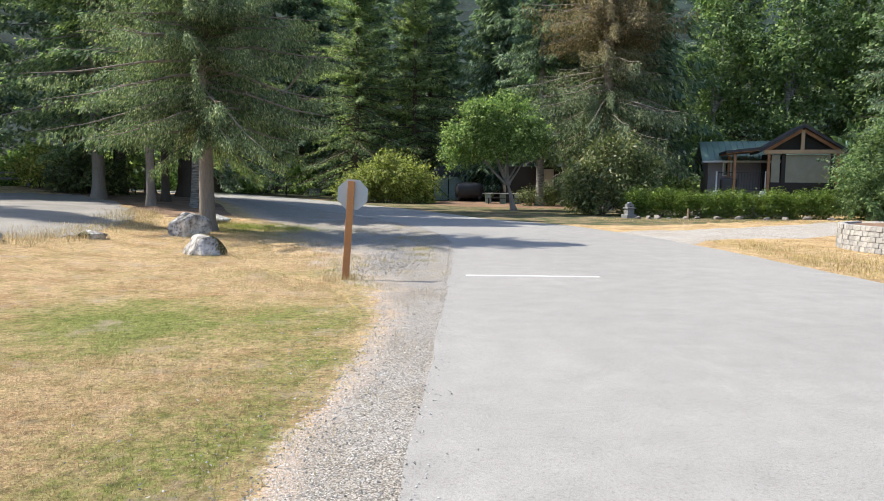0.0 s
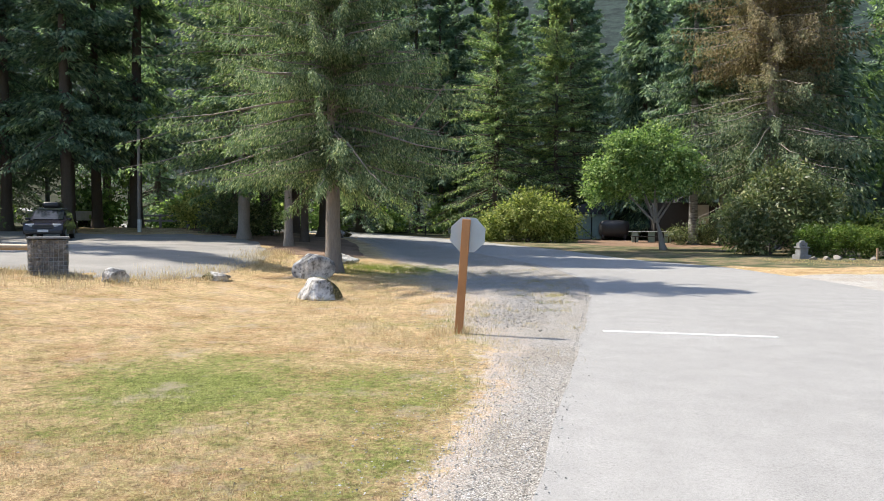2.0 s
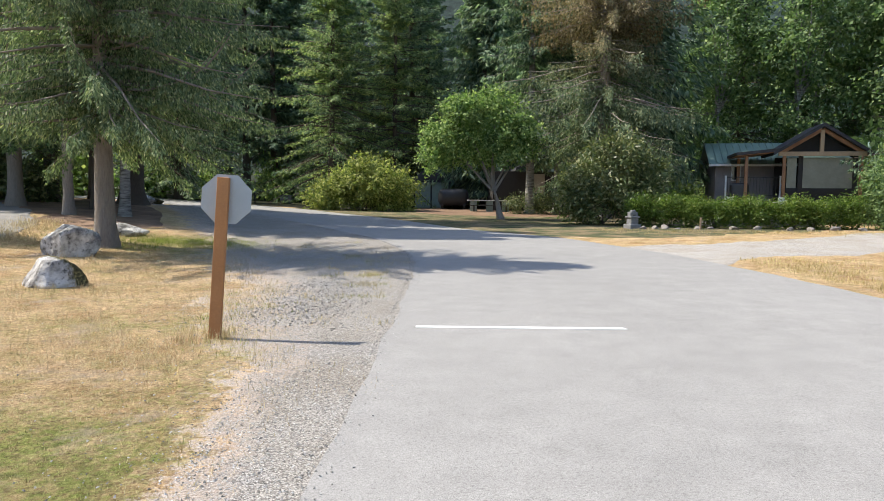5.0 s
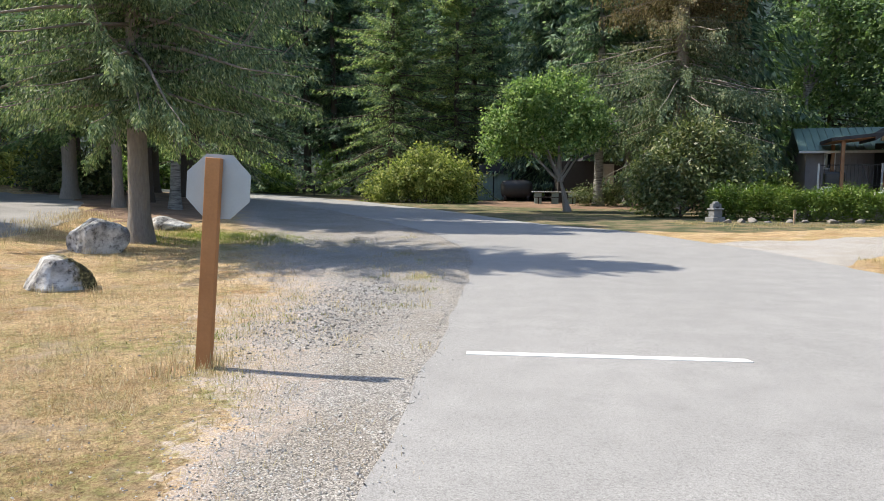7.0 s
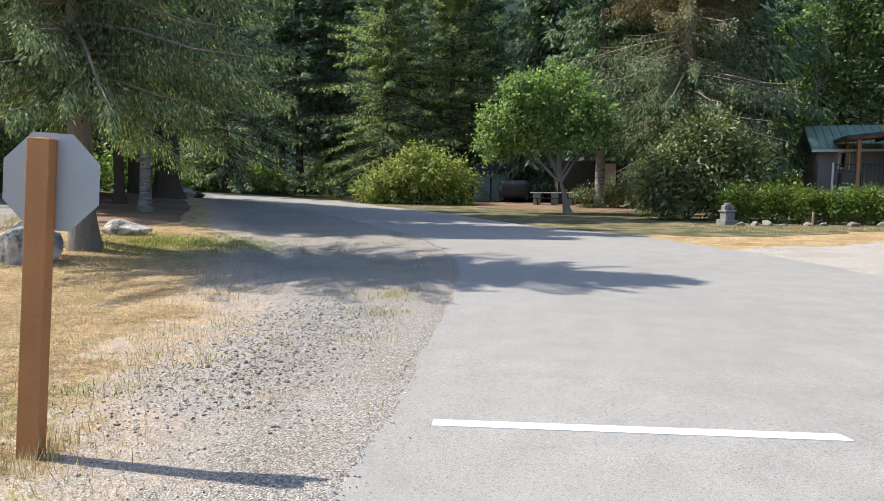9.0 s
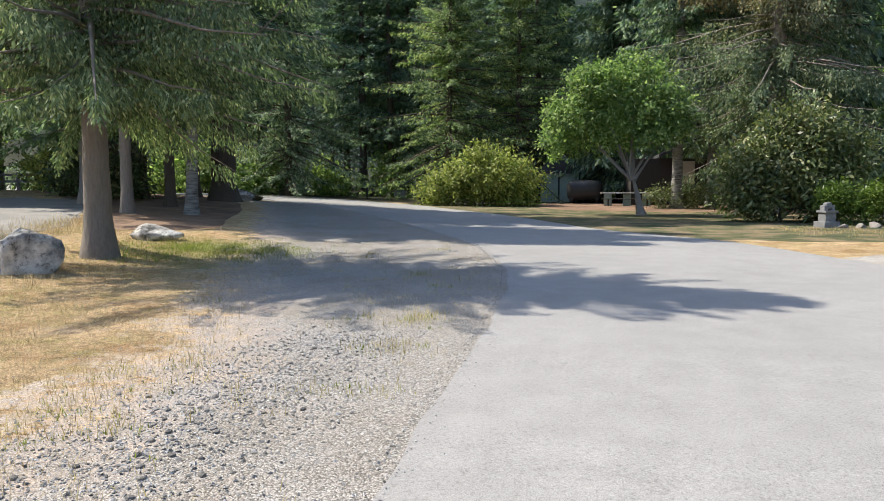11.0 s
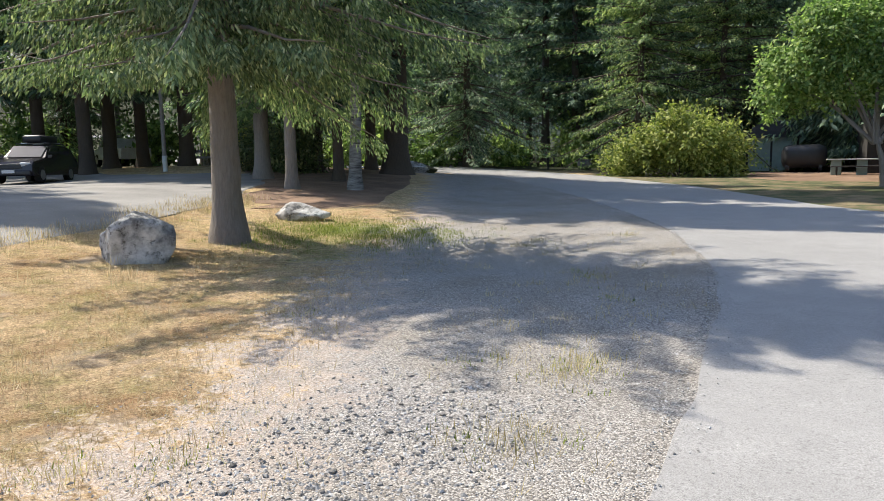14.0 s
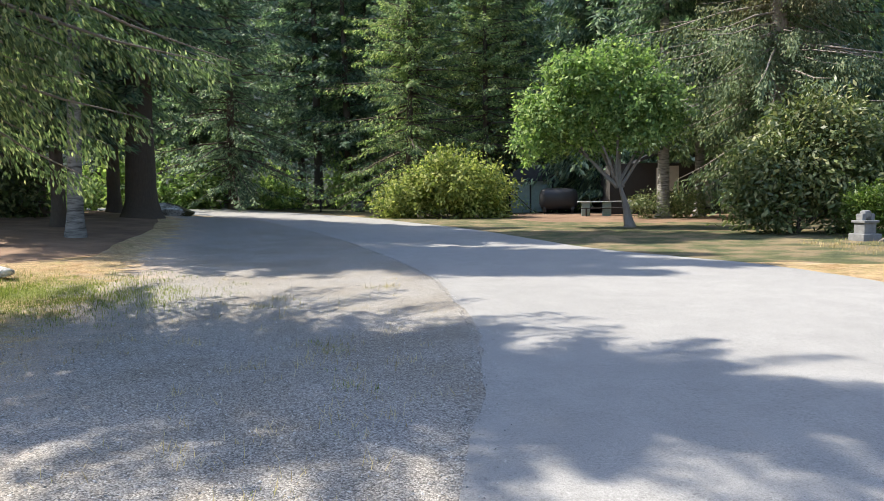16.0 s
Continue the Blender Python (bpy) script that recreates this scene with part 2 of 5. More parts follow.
def build_gravel(nt, bsdf, node, margin=False, tone=1.06):
    co = node("ShaderNodeTexCoord").outputs["Object"]
    v = node("ShaderNodeTexVoronoi", Scale=96.0)
    nt.links.new(co, v.inputs["Vector"])
    bw = node("ShaderNodeSeparateColor")
    nt.links.new(v.outputs["Color"], bw.inputs[0])
    greys = [(0.0, (0.135, 0.125, 0.115)), (0.5, (0.315, 0.296, 0.276)), (1.0, (0.50, 0.478, 0.450))]
    col = ramp(nt, node, bw.outputs[0], [(p, tuple(g * tone for g in c)) for p, c in greys])
    # shadow in the gaps between stones, painted as darker cell rims
    edge = ramp(nt, node, v.outputs["Distance"], [(0.25, 1.0), (0.75, 0.6)])
    col = mixed(nt, 1.0, col, edge, "MULTIPLY")
    patch = ramp(nt, node, noise_tex(nt, node, 0.8, 5.0, co), [(0.35, (0.90, 0.86, 0.80)), (0.55, (1.05, 1.04, 1.02)), (0.7, (1.0, 1.0, 1.02))])
    col = mixed(nt, 1.0, col, patch, "MULTIPLY")
    if margin:
        at = node("ShaderNodeAttribute")
        at.attribute_name = "inset"
        v_in = at.outputs["Fac"]
        for scale, amount, shift in ((1.3, 2.0, -1.0), (5.0, 1.6, -0.8), (24.0, 1.6, -0.8)):
            one = node("ShaderNodeMath")
            one.operation = "MULTIPLY_ADD"
            nt.links.new(noise_tex(nt, node, scale, 5.0, co, 0.7), one.inputs[0])
            one.inputs[1].default_value, one.inputs[2].default_value = amount, shift
            two = node("ShaderNodeMath")
            two.operation = "ADD"
            nt.links.new(v_in, two.inputs[0])
            nt.links.new(one.outputs[0], two.inputs[1])
            v_in = two.outputs[0]
        lawn, sep, fine = lawn_colour(nt, node, co)
        dirt = ramp(nt, node, noise_tex(nt, node, 60.0, 4.0, co, 0.8), [(0.36, (0.19, 0.15, 0.115)), (0.5, (0.37, 0.305, 0.255)), (0.64, (0.55, 0.49, 0.44))])
        for lo, hi, other in ((-0.05, 0.60, dirt), (-0.45, -0.1, lawn)):
            r = node("ShaderNodeMapRange", From_Min=lo, From_Max=hi, To_Min=1.0, To_Max=0.0)
            nt.links.new(v_in, r.inputs["Value"])
            col = mixed(nt, r.outputs[0], col, other)
    nt.links.new(col, bsdf.inputs["Base Color"])
    bsdf.inputs["Roughness"].default_value = 0.95
    inv = ramp(nt, node, v.outputs["Distance"], [(0.0, 1.0), (0.8, 0.0)])
    relief(nt, node, bsdf, inv, 0.8, 0.008)
    if margin:      # stalks instead of stones where the lawn begins
        bsdf.inputs["Specular IOR Level"].default_value = 0.3
        pebbly = bsdf.inputs["Normal"].links[0].from_node
        turf = node("ShaderNodeBump", Distance=0.04)
        nt.links.new(r.outputs[0], turf.inputs["Strength"])
        nt.links.new(fine, turf.inputs["Height"])
        less = node("ShaderNodeMapRange", From_Min=0.0, From_Max=1.0, To_Min=0.8, To_Max=0.0)
        nt.links.new(r.outputs[0], less.inputs["Value"])
        nt.links.new(less.outputs[0], pebbly.inputs["Strength"])
        nt.links.new(turf.outputs[0], pebbly.inputs["Normal"])


def build_birch(nt, bsdf, node):
    co = node("ShaderNodeTexCoord").outputs["Object"]
    mp = node("ShaderNodeMapping")
    mp.inputs["Scale"].default_value = (1.0, 1.0, 7.0)
    nt.links.new(co, mp.inputs[0])
    n = noise_tex(nt, node, 2.6, 6.0, mp.outputs[0], 0.7)
    col = ramp(nt, node, n, [(0.36, (0.06, 0.057, 0.053)), (0.5, (0.22, 0.212, 0.2)), (0.7, (0.38, 0.37, 0.35))])
    nt.links.new(col, bsdf.inputs["Base Color"])
    bsdf.inputs["Roughness"].default_value = 0.85
    relief(nt, node, bsdf, n, 0.5, 0.02)


def build_bark(c1, c2):
    def build(nt, bsdf, node):
        co = node("ShaderNodeTexCoord").outputs["Object"]
        mp = node("ShaderNodeMapping")
        mp.inputs["Scale"].default_value = (1.0, 1.0, 0.22)
        nt.links.new(co, mp.inputs[0])
        n = noise_tex(nt, node, 22.0, 6.0, mp.outputs[0], 0.7)
        big = noise_tex(nt, node, 1.4, 3.0, co)
        col = mixed(nt, big, mixed(nt, n, c1, c2), mixed(nt, n, tuple(v * 0.7 for v in c1), c2))
        nt.links.new(col, bsdf.inputs["Base Color"])
        bsdf.inputs["Roughness"].default_value = 0.95
        relief(nt, node, bsdf, n, 1.0, 0.05)
    return build


def build_rock(nt, bsdf, node):
    co = node("ShaderNodeTexCoord").outputs["Object"]
    n1, n2 = noise_tex(nt, node, 2.2, 6.0, co, 0.7), noise_tex(nt, node, 8.0, 7.0, co, 0.8)
    col = ramp(nt, node, n1, [(0.38, (0.16, 0.152, 0.148)), (0.5, (0.44, 0.425, 0.41)), (0.62, (0.74, 0.72, 0.70))])
    spots = ramp(nt, node, n2, [(0.38, (0.13, 0.12, 0.11)), (0.47, (1.0, 1.0, 1.0))])
    col = mixed(nt, 0.85, col, mixed(nt, 1.0, col, spots, "MULTIPLY"))
    nt.links.new(col, bsdf.inputs["Base Color"])
    bsdf.inputs["Roughness"].default_value = 0.9
    relief(nt, node, bsdf, n2, 0.9, 0.04)


def build_mossy(nt, bsdf, node):
    """Grey stone whose far side is grown over with dry brown moss."""
    build_rock(nt, bsdf, node)
    co = node("ShaderNodeTexCoord").outputs["Object"]
    add = node("ShaderNodeMath")
    add.operation = "MULTIPLY_ADD"
    nt.links.new(noise_tex(nt, node, 5.0, 5.0, co), add.inputs[0])
    add.inputs[1].default_value = 0.5
    side = node("ShaderNodeVectorMath")
    side.operation = "DOT_PRODUCT"
    nt.links.new(co, side.inputs[0])
    side.inputs[1].default_value = (0.45, 0.80, 0.25)
    nt.links.new(side.outputs["Value"], add.inputs[2])
    mask = ramp(nt, node, add.outputs[0], [(0.36, 0.0), (0.43, 1.0)])
    moss = ramp(nt, node, noise_tex(nt, node, 22.0, 6.0, co), [(0.35, (0.035, 0.03, 0.012)), (0.55, (0.11, 0.095, 0.035)), (0.68, (0.32, 0.27, 0.12))])
    old = bsdf.inputs["Base Color"].links[0].from_socket
    nt.links.new(mixed(nt, mask, old, moss), bsdf.inputs["Base Color"])


ASPHALT = material("worn_asphalt", build_asphalt)
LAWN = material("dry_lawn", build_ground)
BLADES = material("lawn_stems", build_blades)
DRIVE = material("pale_drive_gravel", functools.partial(build_gravel, tone=1.4))
SHOULDER = material("shoulder_gravel", functools.partial(build_gravel, margin=True))
BIRCH = material("birch_bark", build_birch)
BARK = material("spruce_bark", build_bark((0.17, 0.145, 0.125), (0.37, 0.32, 0.28)))
DARKBARK = material("fir_bark", build_bark((0.06, 0.045, 0.035), (0.14, 0.11, 0.085)))
ROCK = material("granite", build_rock)
MOSSY = material("mossy_stone", build_mossy)
NEEDLES = foliage("spruce_needles", [(0.0, (0.068, 0.108, 0.062)), (0.5, (0.17, 0.24, 0.14)), (0.85, (0.29, 0.36, 0.215)), (1.0, (0.52, 0.55, 0.36))], 0.35, 0.75)
FIR = foliage("fir_needles", [(0.0, (0.062, 0.105, 0.078)), (0.6, (0.18, 0.27, 0.19)), (1.0, (0.42, 0.50, 0.36))], 0.4)
FIRLIGHT = foliage("young_fir_needles", [(0.0, (0.085, 0.14, 0.063)), (0.6, (0.25, 0.35, 0.165)), (1.0, (0.56, 0.60, 0.30))], 0.42)
CEDAR = foliage("cedar_sprays", [(0.0, (0.082, 0.118, 0.07)), (0.55, (0.185, 0.24, 0.14)), (0.85, (0.27, 0.31, 0.19)), (1.0, (0.41, 0.40, 0.26))], 0.3, 0.7, cones=(6.0, 11.0))
LEAVES = foliage("leaves", [(0.0, (0.09, 0.16, 0.055)), (0.6, (0.25, 0.36, 0.13)), (1.0, (0.50, 0.58, 0.26))], 0.45, big=0.9)
LIMELEAVES = foliage("bright_leaves", [(0.0, (0.14, 0.20, 0.055)), (0.6, (0.43, 0.45, 0.135)), (1.0, (0.72, 0.68, 0.27))], 0.4)
WOODLEAVES = foliage("alder_leaves", [(0.0, (0.07, 0.125, 0.055)), (0.6, (0.17, 0.26, 0.11)), (1.0, (0.33, 0.42, 0.20))], 0.4)
LAUREL = foliage("laurel_leaves", [(0.0, (0.06, 0.11, 0.018)), (0.6, (0.14, 0.22, 0.04)), (1.0, (0.28, 0.34, 0.09))], 0.4, 0.4)
RHODO = foliage("rhododendron_leaves", [(0.0, (0.065, 0.094, 0.043)), (0.6, (0.145, 0.189, 0.080)), (1.0, (0.348, 0.348, 0.189))], 0.3, 0.4)
STRAW = foliage("straw", [(0.0, (0.26, 0.19, 0.09)), (0.5, (0.48, 0.38, 0.21)), (1.0, (0.68, 0.57, 0.36))], 0.3, 0.8)
GRASS = foliage("grass", [(0.0, (0.10, 0.14, 0.025)), (0.6, (0.24, 0.29, 0.06)), (1.0, (0.44, 0.44, 0.14))], 0.35, 0.7)
LITTER = surface("needle_litter", [(0.3, (0.13, 0.075, 0.045)), (0.7, (0.30, 0.19, 0.12))], 0.8, 35.0, 0.95, 0.7, 0.02)
SANDY = surface("packed_gravel_lot", [(0.3, (0.20, 0.19, 0.18)), (0.7, (0.32, 0.305, 0.285))], 0.5, 45.0, 0.95, 0.6, 0.015)
# tree shade and its dapple painted into the lawn colour, with brown litter
SHADYLAWN = surface("shade_toned_lawn", [(0.36, (0.06, 0.075, 0.026)), (0.48, (0.13, 0.135, 0.05)), (0.56, (0.24, 0.18, 0.10)), (0.68, (0.32, 0.25, 0.13))], 1.1, 28.0, 0.95, 0.9, 0.04, speck=0.4)
PAINT = surface("road_paint", [(0.3, (0.72, 0.72, 0.70)), (0.7, (0.82, 0.82, 0.80))], 2.0, 80.0, 0.7, 0.4, 0.003)
POSTWOOD = surface("stained_cedar_post", [(0.3, (0.38, 0.165, 0.06)), (0.7, (0.50, 0.24, 0.095))], 2.0, 50.0, 0.7, 0.2, 0.003, speck=0.88)
ALU = surface("bare_aluminium", [(0.3, (0.36, 0.40, 0.43)), (0.7, (0.42, 0.46, 0.49))], 2.0, 60.0, 0.5, 0.02, 0.001, 0.25, speck=0.95)


# ---- mesh helpers ----
def raw_mesh(name, verts, faces, mat, smooth=False):
    """A mesh from arrays; faces is an n x k array."""
    verts, faces = np.asarray(verts, np.float32), np.asarray(faces, np.int32)
    me = bpy.data.meshes.new(name)
    me.vertices.add(len(verts))
    me.vertices.foreach_set("co", verts.ravel())
    n, k = faces.shape
    me.loops.add(n * k)
    me.loops.foreach_set("vertex_index", faces.ravel())
    me.polygons.add(n)
    me.polygons.foreach_set("loop_start", np.arange(n, dtype=np.int32) * k)
    me.polygons.foreach_set("use_smooth", np.full(n, smooth))
    me.update(calc_edges=True)
    me.materials.append(mat)
    return me


def join_arrays(items):
    """Joins (verts, faces) pairs."""
    vs, fs, n = [], [], 0
    for v, f in items:
        vs.append(v)
        fs.append(np.asarray(f) + n)
        n += len(v)
    return np.concatenate(vs), np.concatenate(fs)


def thing(name, at, label, category, group="", kind="", turn=0.0):
    ob = new(name)
    ob.empty_display_size = 0.2
    ob.matrix_world = pose(*at, 0, 0, turn)
    return tagged(ob, label, category, group, kind)


def hold(name, me, parent, label=""):
    """Links mesh data as one part under a thing or a part."""
    ob = new(name, me)
    ob.parent = parent
    return tagged(ob, label)


def part(name, bm, mat, parent, label="", smooth=False):
    me = bpy.data.meshes.new(name)
    bm.to_mesh(me)
    bm.free()
    me.materials.append(mat)
    if smooth:
        for p in me.polygons:
            p.use_smooth = True
    return hold(name, me, parent, label)


def box(size, at=(0, 0, 0), bevel=0.0, turn=(0, 0, 0), bm=None):
    """A bevelled block round at."""
    b = bmesh.new()
    bmesh.ops.create_cube(b, size=1, matrix=Matrix.Diagonal((*size, 1)))
    if bevel:
        bmesh.ops.bevel(b, geom=b.edges[:], offset=bevel, segments=2, affect="EDGES", profile=0.5)
    bmesh.ops.transform(b, matrix=pose(*at, *turn), verts=b.verts)
    if bm is None:
        return b
    me = bpy.data.meshes.new("tmp")
    b.to_mesh(me)
    b.free()
    bm.from_mesh(me)
    bpy.data.meshes.remove(me)
    return bm


def rod(r, length, at=(0, 0, 0), turn=(0, 0, 0), seg=12, r2=None, bevel=0.0):
    """A rod along its own z, from at upward."""
    b = bmesh.new()
    bmesh.ops.create_cone(b, cap_ends=True, segments=seg, radius1=r, radius2=r if r2 is None else r2, depth=length, matrix=pose(0, 0, length / 2))
    if bevel:
        rim = [e for e in b.edges if len(e.link_faces) == 2 and min(len(f.verts) for f in e.link_faces) == 4 and max(len(f.verts) for f in e.link_faces) == seg and seg != 4]
        bmesh.ops.bevel(b, geom=rim, offset=bevel, segments=2, affect="EDGES", profile=0.5)
    bmesh.ops.transform(b, matrix=pose(*at, *turn), verts=b.verts)
    return b


def prism(outline, depth, axis="y", at=(0, 0, 0), bevel=0.0):
    """An outline in the x-z plane pushed along y by depth (centred)."""
    b = bmesh.new()
    vs = [b.verts.new((x, -depth / 2, z)) for x, z in outline]
    f = b.faces.new(vs)
    r = bmesh.ops.extrude_face_region(b, geom=[f])
    bmesh.ops.translate(b, vec=(0, depth, 0), verts=[v for v in r["geom"] if isinstance(v, bmesh.types.BMVert)])
    bmesh.ops.recalc_face_normals(b, faces=b.faces[:])
    if bevel:
        bmesh.ops.bevel(b, geom=b.edges[:], offset=bevel, segments=2, affect="EDGES", profile=0.5)
    bmesh.ops.transform(b, matrix=pose(*at, 0, 0, 90 if axis == "x" else 0), verts=b.verts)
    return b


def tube(points, radii, seg=8):
    """A tapering tube through points, as arrays of quads."""
    p, r = np.asarray(points, float), np.asarray(radii, float)
    d = np.gradient(p, axis=0)
    d /= np.linalg.norm(d, axis=1)[:, None] + 1e-9
    ref = np.where(np.abs(d[:, 2:3]) > 0.9, [[1.0, 0, 0]], [[0, 0, 1.0]])
    u = np.cross(d, ref)
    u /= np.linalg.norm(u, axis=1)[:, None]
    w = np.cross(d, u)
    a = np.linspace(0, 2 * np.pi, seg, endpoint=False)
    v = (p[:, None] + r[:, None, None] * (np.cos(a)[None, :, None] * u[:, None] + np.sin(a)[None, :, None] * w[:, None])).reshape(-1, 3)
    i = np.arange(len(p) - 1)[:, None] * seg
    j = np.arange(seg)[None]
    k = (j + 1) % seg
    return v, np.stack([i + j, i + k, i + seg + k, i + seg + j], -1).reshape(-1, 4)


def blades(p, way, side, length, width):
    """Leaf-shaped quads: p base, way along, side across."""
    length, width = np.broadcast_to(length, len(p))[:, None], np.broadcast_to(width, len(p))[:, None]
    mid = p + way * length * 0.45
    v = np.stack([p, mid + side * width / 2, p + way * length, mid - side * width / 2], 1).reshape(-1, 3)
    return v, np.arange(len(v)).reshape(-1, 4)


def unit(v):
    return v / (np.linalg.norm(v, axis=-1, keepdims=True) + 1e-9)


def trunk_arrays(rng, h, r, lean=(0, 0), flare=1.6, seg=14, wob=0.05):
    n = 26
    t = np.linspace(0, 1, n) ** 1.5
    x = lean[0] * t * h + wob * np.sin(t * 9 + rng.uniform(0, 6)) * t
    y = lean[1] * t * h + wob * np.cos(t * 7 + rng.uniform(0, 6)) * t
    rad = r * (1 - t) ** 0.8 + 0.012 + r * (flare - 1) * np.exp(-t * h / 0.28)
    pts = np.stack([x, y, t * h - 0.15 * (t == 0)], 1)
    v, f = tube(pts, rad, seg)
    v += rng.normal(0, r * 0.025, v.shape)
    return v, f


def conifer_arrays(rng, h, base, radius, whorls, per, nodes, twigs, leaf, wide, droop=0.35, hang=0.5, shape=0.85, ragged=0.25, low_at=0.07, low=0.55, extra=(), scatter=0.8, curtain=0.0):
    """Crown and limbs of a conifer: whorls of drooping branches with side twigs of needle sprays."""
    zs = base + (h - base) * (np.linspace(0, 0.985, whorls) ** 0.95)
    z = np.repeat(zs, per) + rng.normal(0, scatter * (h - base) / whorls, whorls * per)
    z = np.clip(z, base * 0.92, h * 0.99)
    n = len(z)
    az = np.tile(np.arange(per) * 2 * np.pi / per, whorls) + np.repeat(rng.uniform(0, 6.3, whorls), per) + rng.normal(0, 0.3, n)
    rel = np.clip((z - base) / (h - base), 0, 1)
    skirt = np.clip(low + (1 - low) * rel / low_at, low, 1)
    ln = radius * (1 - rel) ** shape * skirt * np.clip(rng.normal(1, ragged, n), 0.45, 1.45) + 0.25
    el = -0.18 + 0.75 * rel + rng.normal(0, 0.1, n)
    sweep = np.zeros(n)
    for ez, ea, el_, elen, esw in extra:
        z, az, el, ln, sweep = np.r_[z, ez], np.r_[az, ea], np.r_[el, el_], np.r_[ln, elen], np.r_[sweep, esw]
    n = len(z)
    s = (np.arange(nodes) + 0.6) / nodes
    out = np.stack([np.cos(az), np.sin(az)], 1)

    def spine(s):
        hor = ln[:, None] * s * np.cos(el)[:, None]
        ver = ln[:, None] * (s * np.sin(el)[:, None] - droop * s ** 2 + 0.55 * droop * s ** 4 + sweep[:, None] * s ** 3)
        return np.concatenate([out[:, None, :] * hor[..., None], (z[:, None] + ver)[..., None]], -1)

    pts = spine(s)
    nxt = spine(s + 0.05)
    fwd = unit(nxt - pts)
    p = np.repeat(pts.reshape(-1, 3), twigs, 0)
    f = np.repeat(fwd.reshape(-1, 3), twigs, 0)
    sv = np.tile(np.repeat(s, twigs), n)
    lv = np.repeat(ln, nodes * twigs)
    m = len(p)
    ang = rng.uniform(0.15, 1.35, m) * np.where(rng.random(m) < 0.5, -1, 1)
    ca, sa = np.cos(ang), np.sin(ang)
    way = np.stack([f[:, 0] * ca - f[:, 1] * sa, f[:, 0] * sa + f[:, 1] * ca, f[:, 2] * 0.6 - hang * rng.uniform(0.2, 1.5, m)], 1)
    way = unit(way + rng.normal(0, 0.12, (m, 3)))
    reach = lv * 0.30 * (1.05 - sv) * rng.random(m)
    p = p + way * reach[:, None] * np.array([1, 1, 0.6]) + rng.normal(0, leaf * 0.25, (m, 3))
    p[:, 2] -= curtain * rng.random(m) ** 1.6 * np.clip(lv / 3, 0.2, 1)
    side = unit(np.cross(way, np.array([0, 0, 1.0]) + rng.normal(0, 0.45, (m, 3))))
    crown = blades(p, way, side, leaf * rng.uniform(0.6, 1.3, m), wide * rng.uniform(0.6, 1.3, m))
    limbs = []
    lp = spine(np.array([0.0, 0.35, 0.7, 1.0]))
    for i in range(n - 1, -1, -1 if leaf < 0.35 else -3):
        limbs.append(tube(lp[i], np.array([0.036, 0.022, 0.012, 0.004]) * (0.4 + 0.25 * ln[i]), 4))
    return crown, join_arrays(limbs)


def conifer(name, seed, at, h, base, radius, r, mat, bark, label, category="conifer", lean=(0, 0), **kw):
    rng = np.random.default_rng(seed)
    crown, limbs = conifer_arrays(rng, h, base, radius, **kw)
    tr = trunk_arrays(rng, h, r, lean)
    for a in (crown[0], limbs[0]):
        k = np.clip(a[:, 2:3] / h, 0, 1) * h
        a[:, :2] += k * np.array(lean)
    t = thing(name, at, label, category, turn=float(rng.uniform(0, 0)))
    hold("trunk", raw_mesh("trunk", *join_arrays([tr, limbs]), bark, True), t)
    hold("crown", raw_mesh("crown", *crown, mat), t)
    return t


def leafy_arrays(rng, lobes, count, leaf, wide, shell=0.45, up=0.35, sprig=24):
    """Leaves in sprigs over lobes (x, y, z, rx, ry, rz): thickest near the outside, with gaps and an uneven outline."""
    size = np.array([a[3] * a[4] + a[4] * a[5] + a[3] * a[5] for a in lobes])
    k = max(8, count // sprig)
    which = rng.choice(len(lobes), k, p=size / size.sum())
    lb = np.array(lobes)[which]
    d = unit(rng.normal(0, 1, (k, 3)))
    rad = 1.08 - shell * rng.random(k) ** 1.3 + rng.normal(0, 0.07, k)
    c = lb[:, :3] + d * lb[:, 3:] * rad[:, None]
    out = unit(d * 0.8 + rng.normal(0, 0.35, (k, 3)) + [0, 0, up])
    i = rng.integers(0, k, count)
    along = rng.uniform(-1.0, 1.0, count)
    p = c[i] + out[i] * (along * leaf * 2.2)[:, None] + rng.normal(0, leaf * 0.75, (count, 3))
    p[:, 2] = np.maximum(p[:, 2], 0.03)
    way = unit(out[i] * 0.6 + rng.normal(0, 0.6, (count, 3)) + [0, 0, -0.25])
    side = unit(np.cross(way, d[i] + rng.normal(0, 0.5, (count, 3)) + [0, 0, 0.7]))
    return blades(p, way, side, leaf * rng.uniform(0.6, 1.35, count), wide * rng.uniform(0.7, 1.3, count))


def branch_arrays(rng, base, lobes, r, per=3):
    """Stems from a base into every lobe."""
    out = []
    for x, y, z, a, b, c in lobes:
        for _ in range(per):
            tip = np.array([x, y, z]) + rng.normal(0, 0.35, 3) * [a, b, c]
            base2 = np.array(base) + [rng.normal(0, r), rng.normal(0, r), 0]
            mid = base2 * 0.55 + tip * 0.45 + rng.normal(0, 0.12, 3) * np.linalg.norm(tip - base2) * 0.5
            t = np.linspace(0, 1, 7)[:, None]
            pts = base2 * (1 - t) ** 2 + 2 * mid * t * (1 - t) + tip * t ** 2
            out.append(tube(pts, r * (1 - 0.85 * t[:, 0]), 6))
    return out


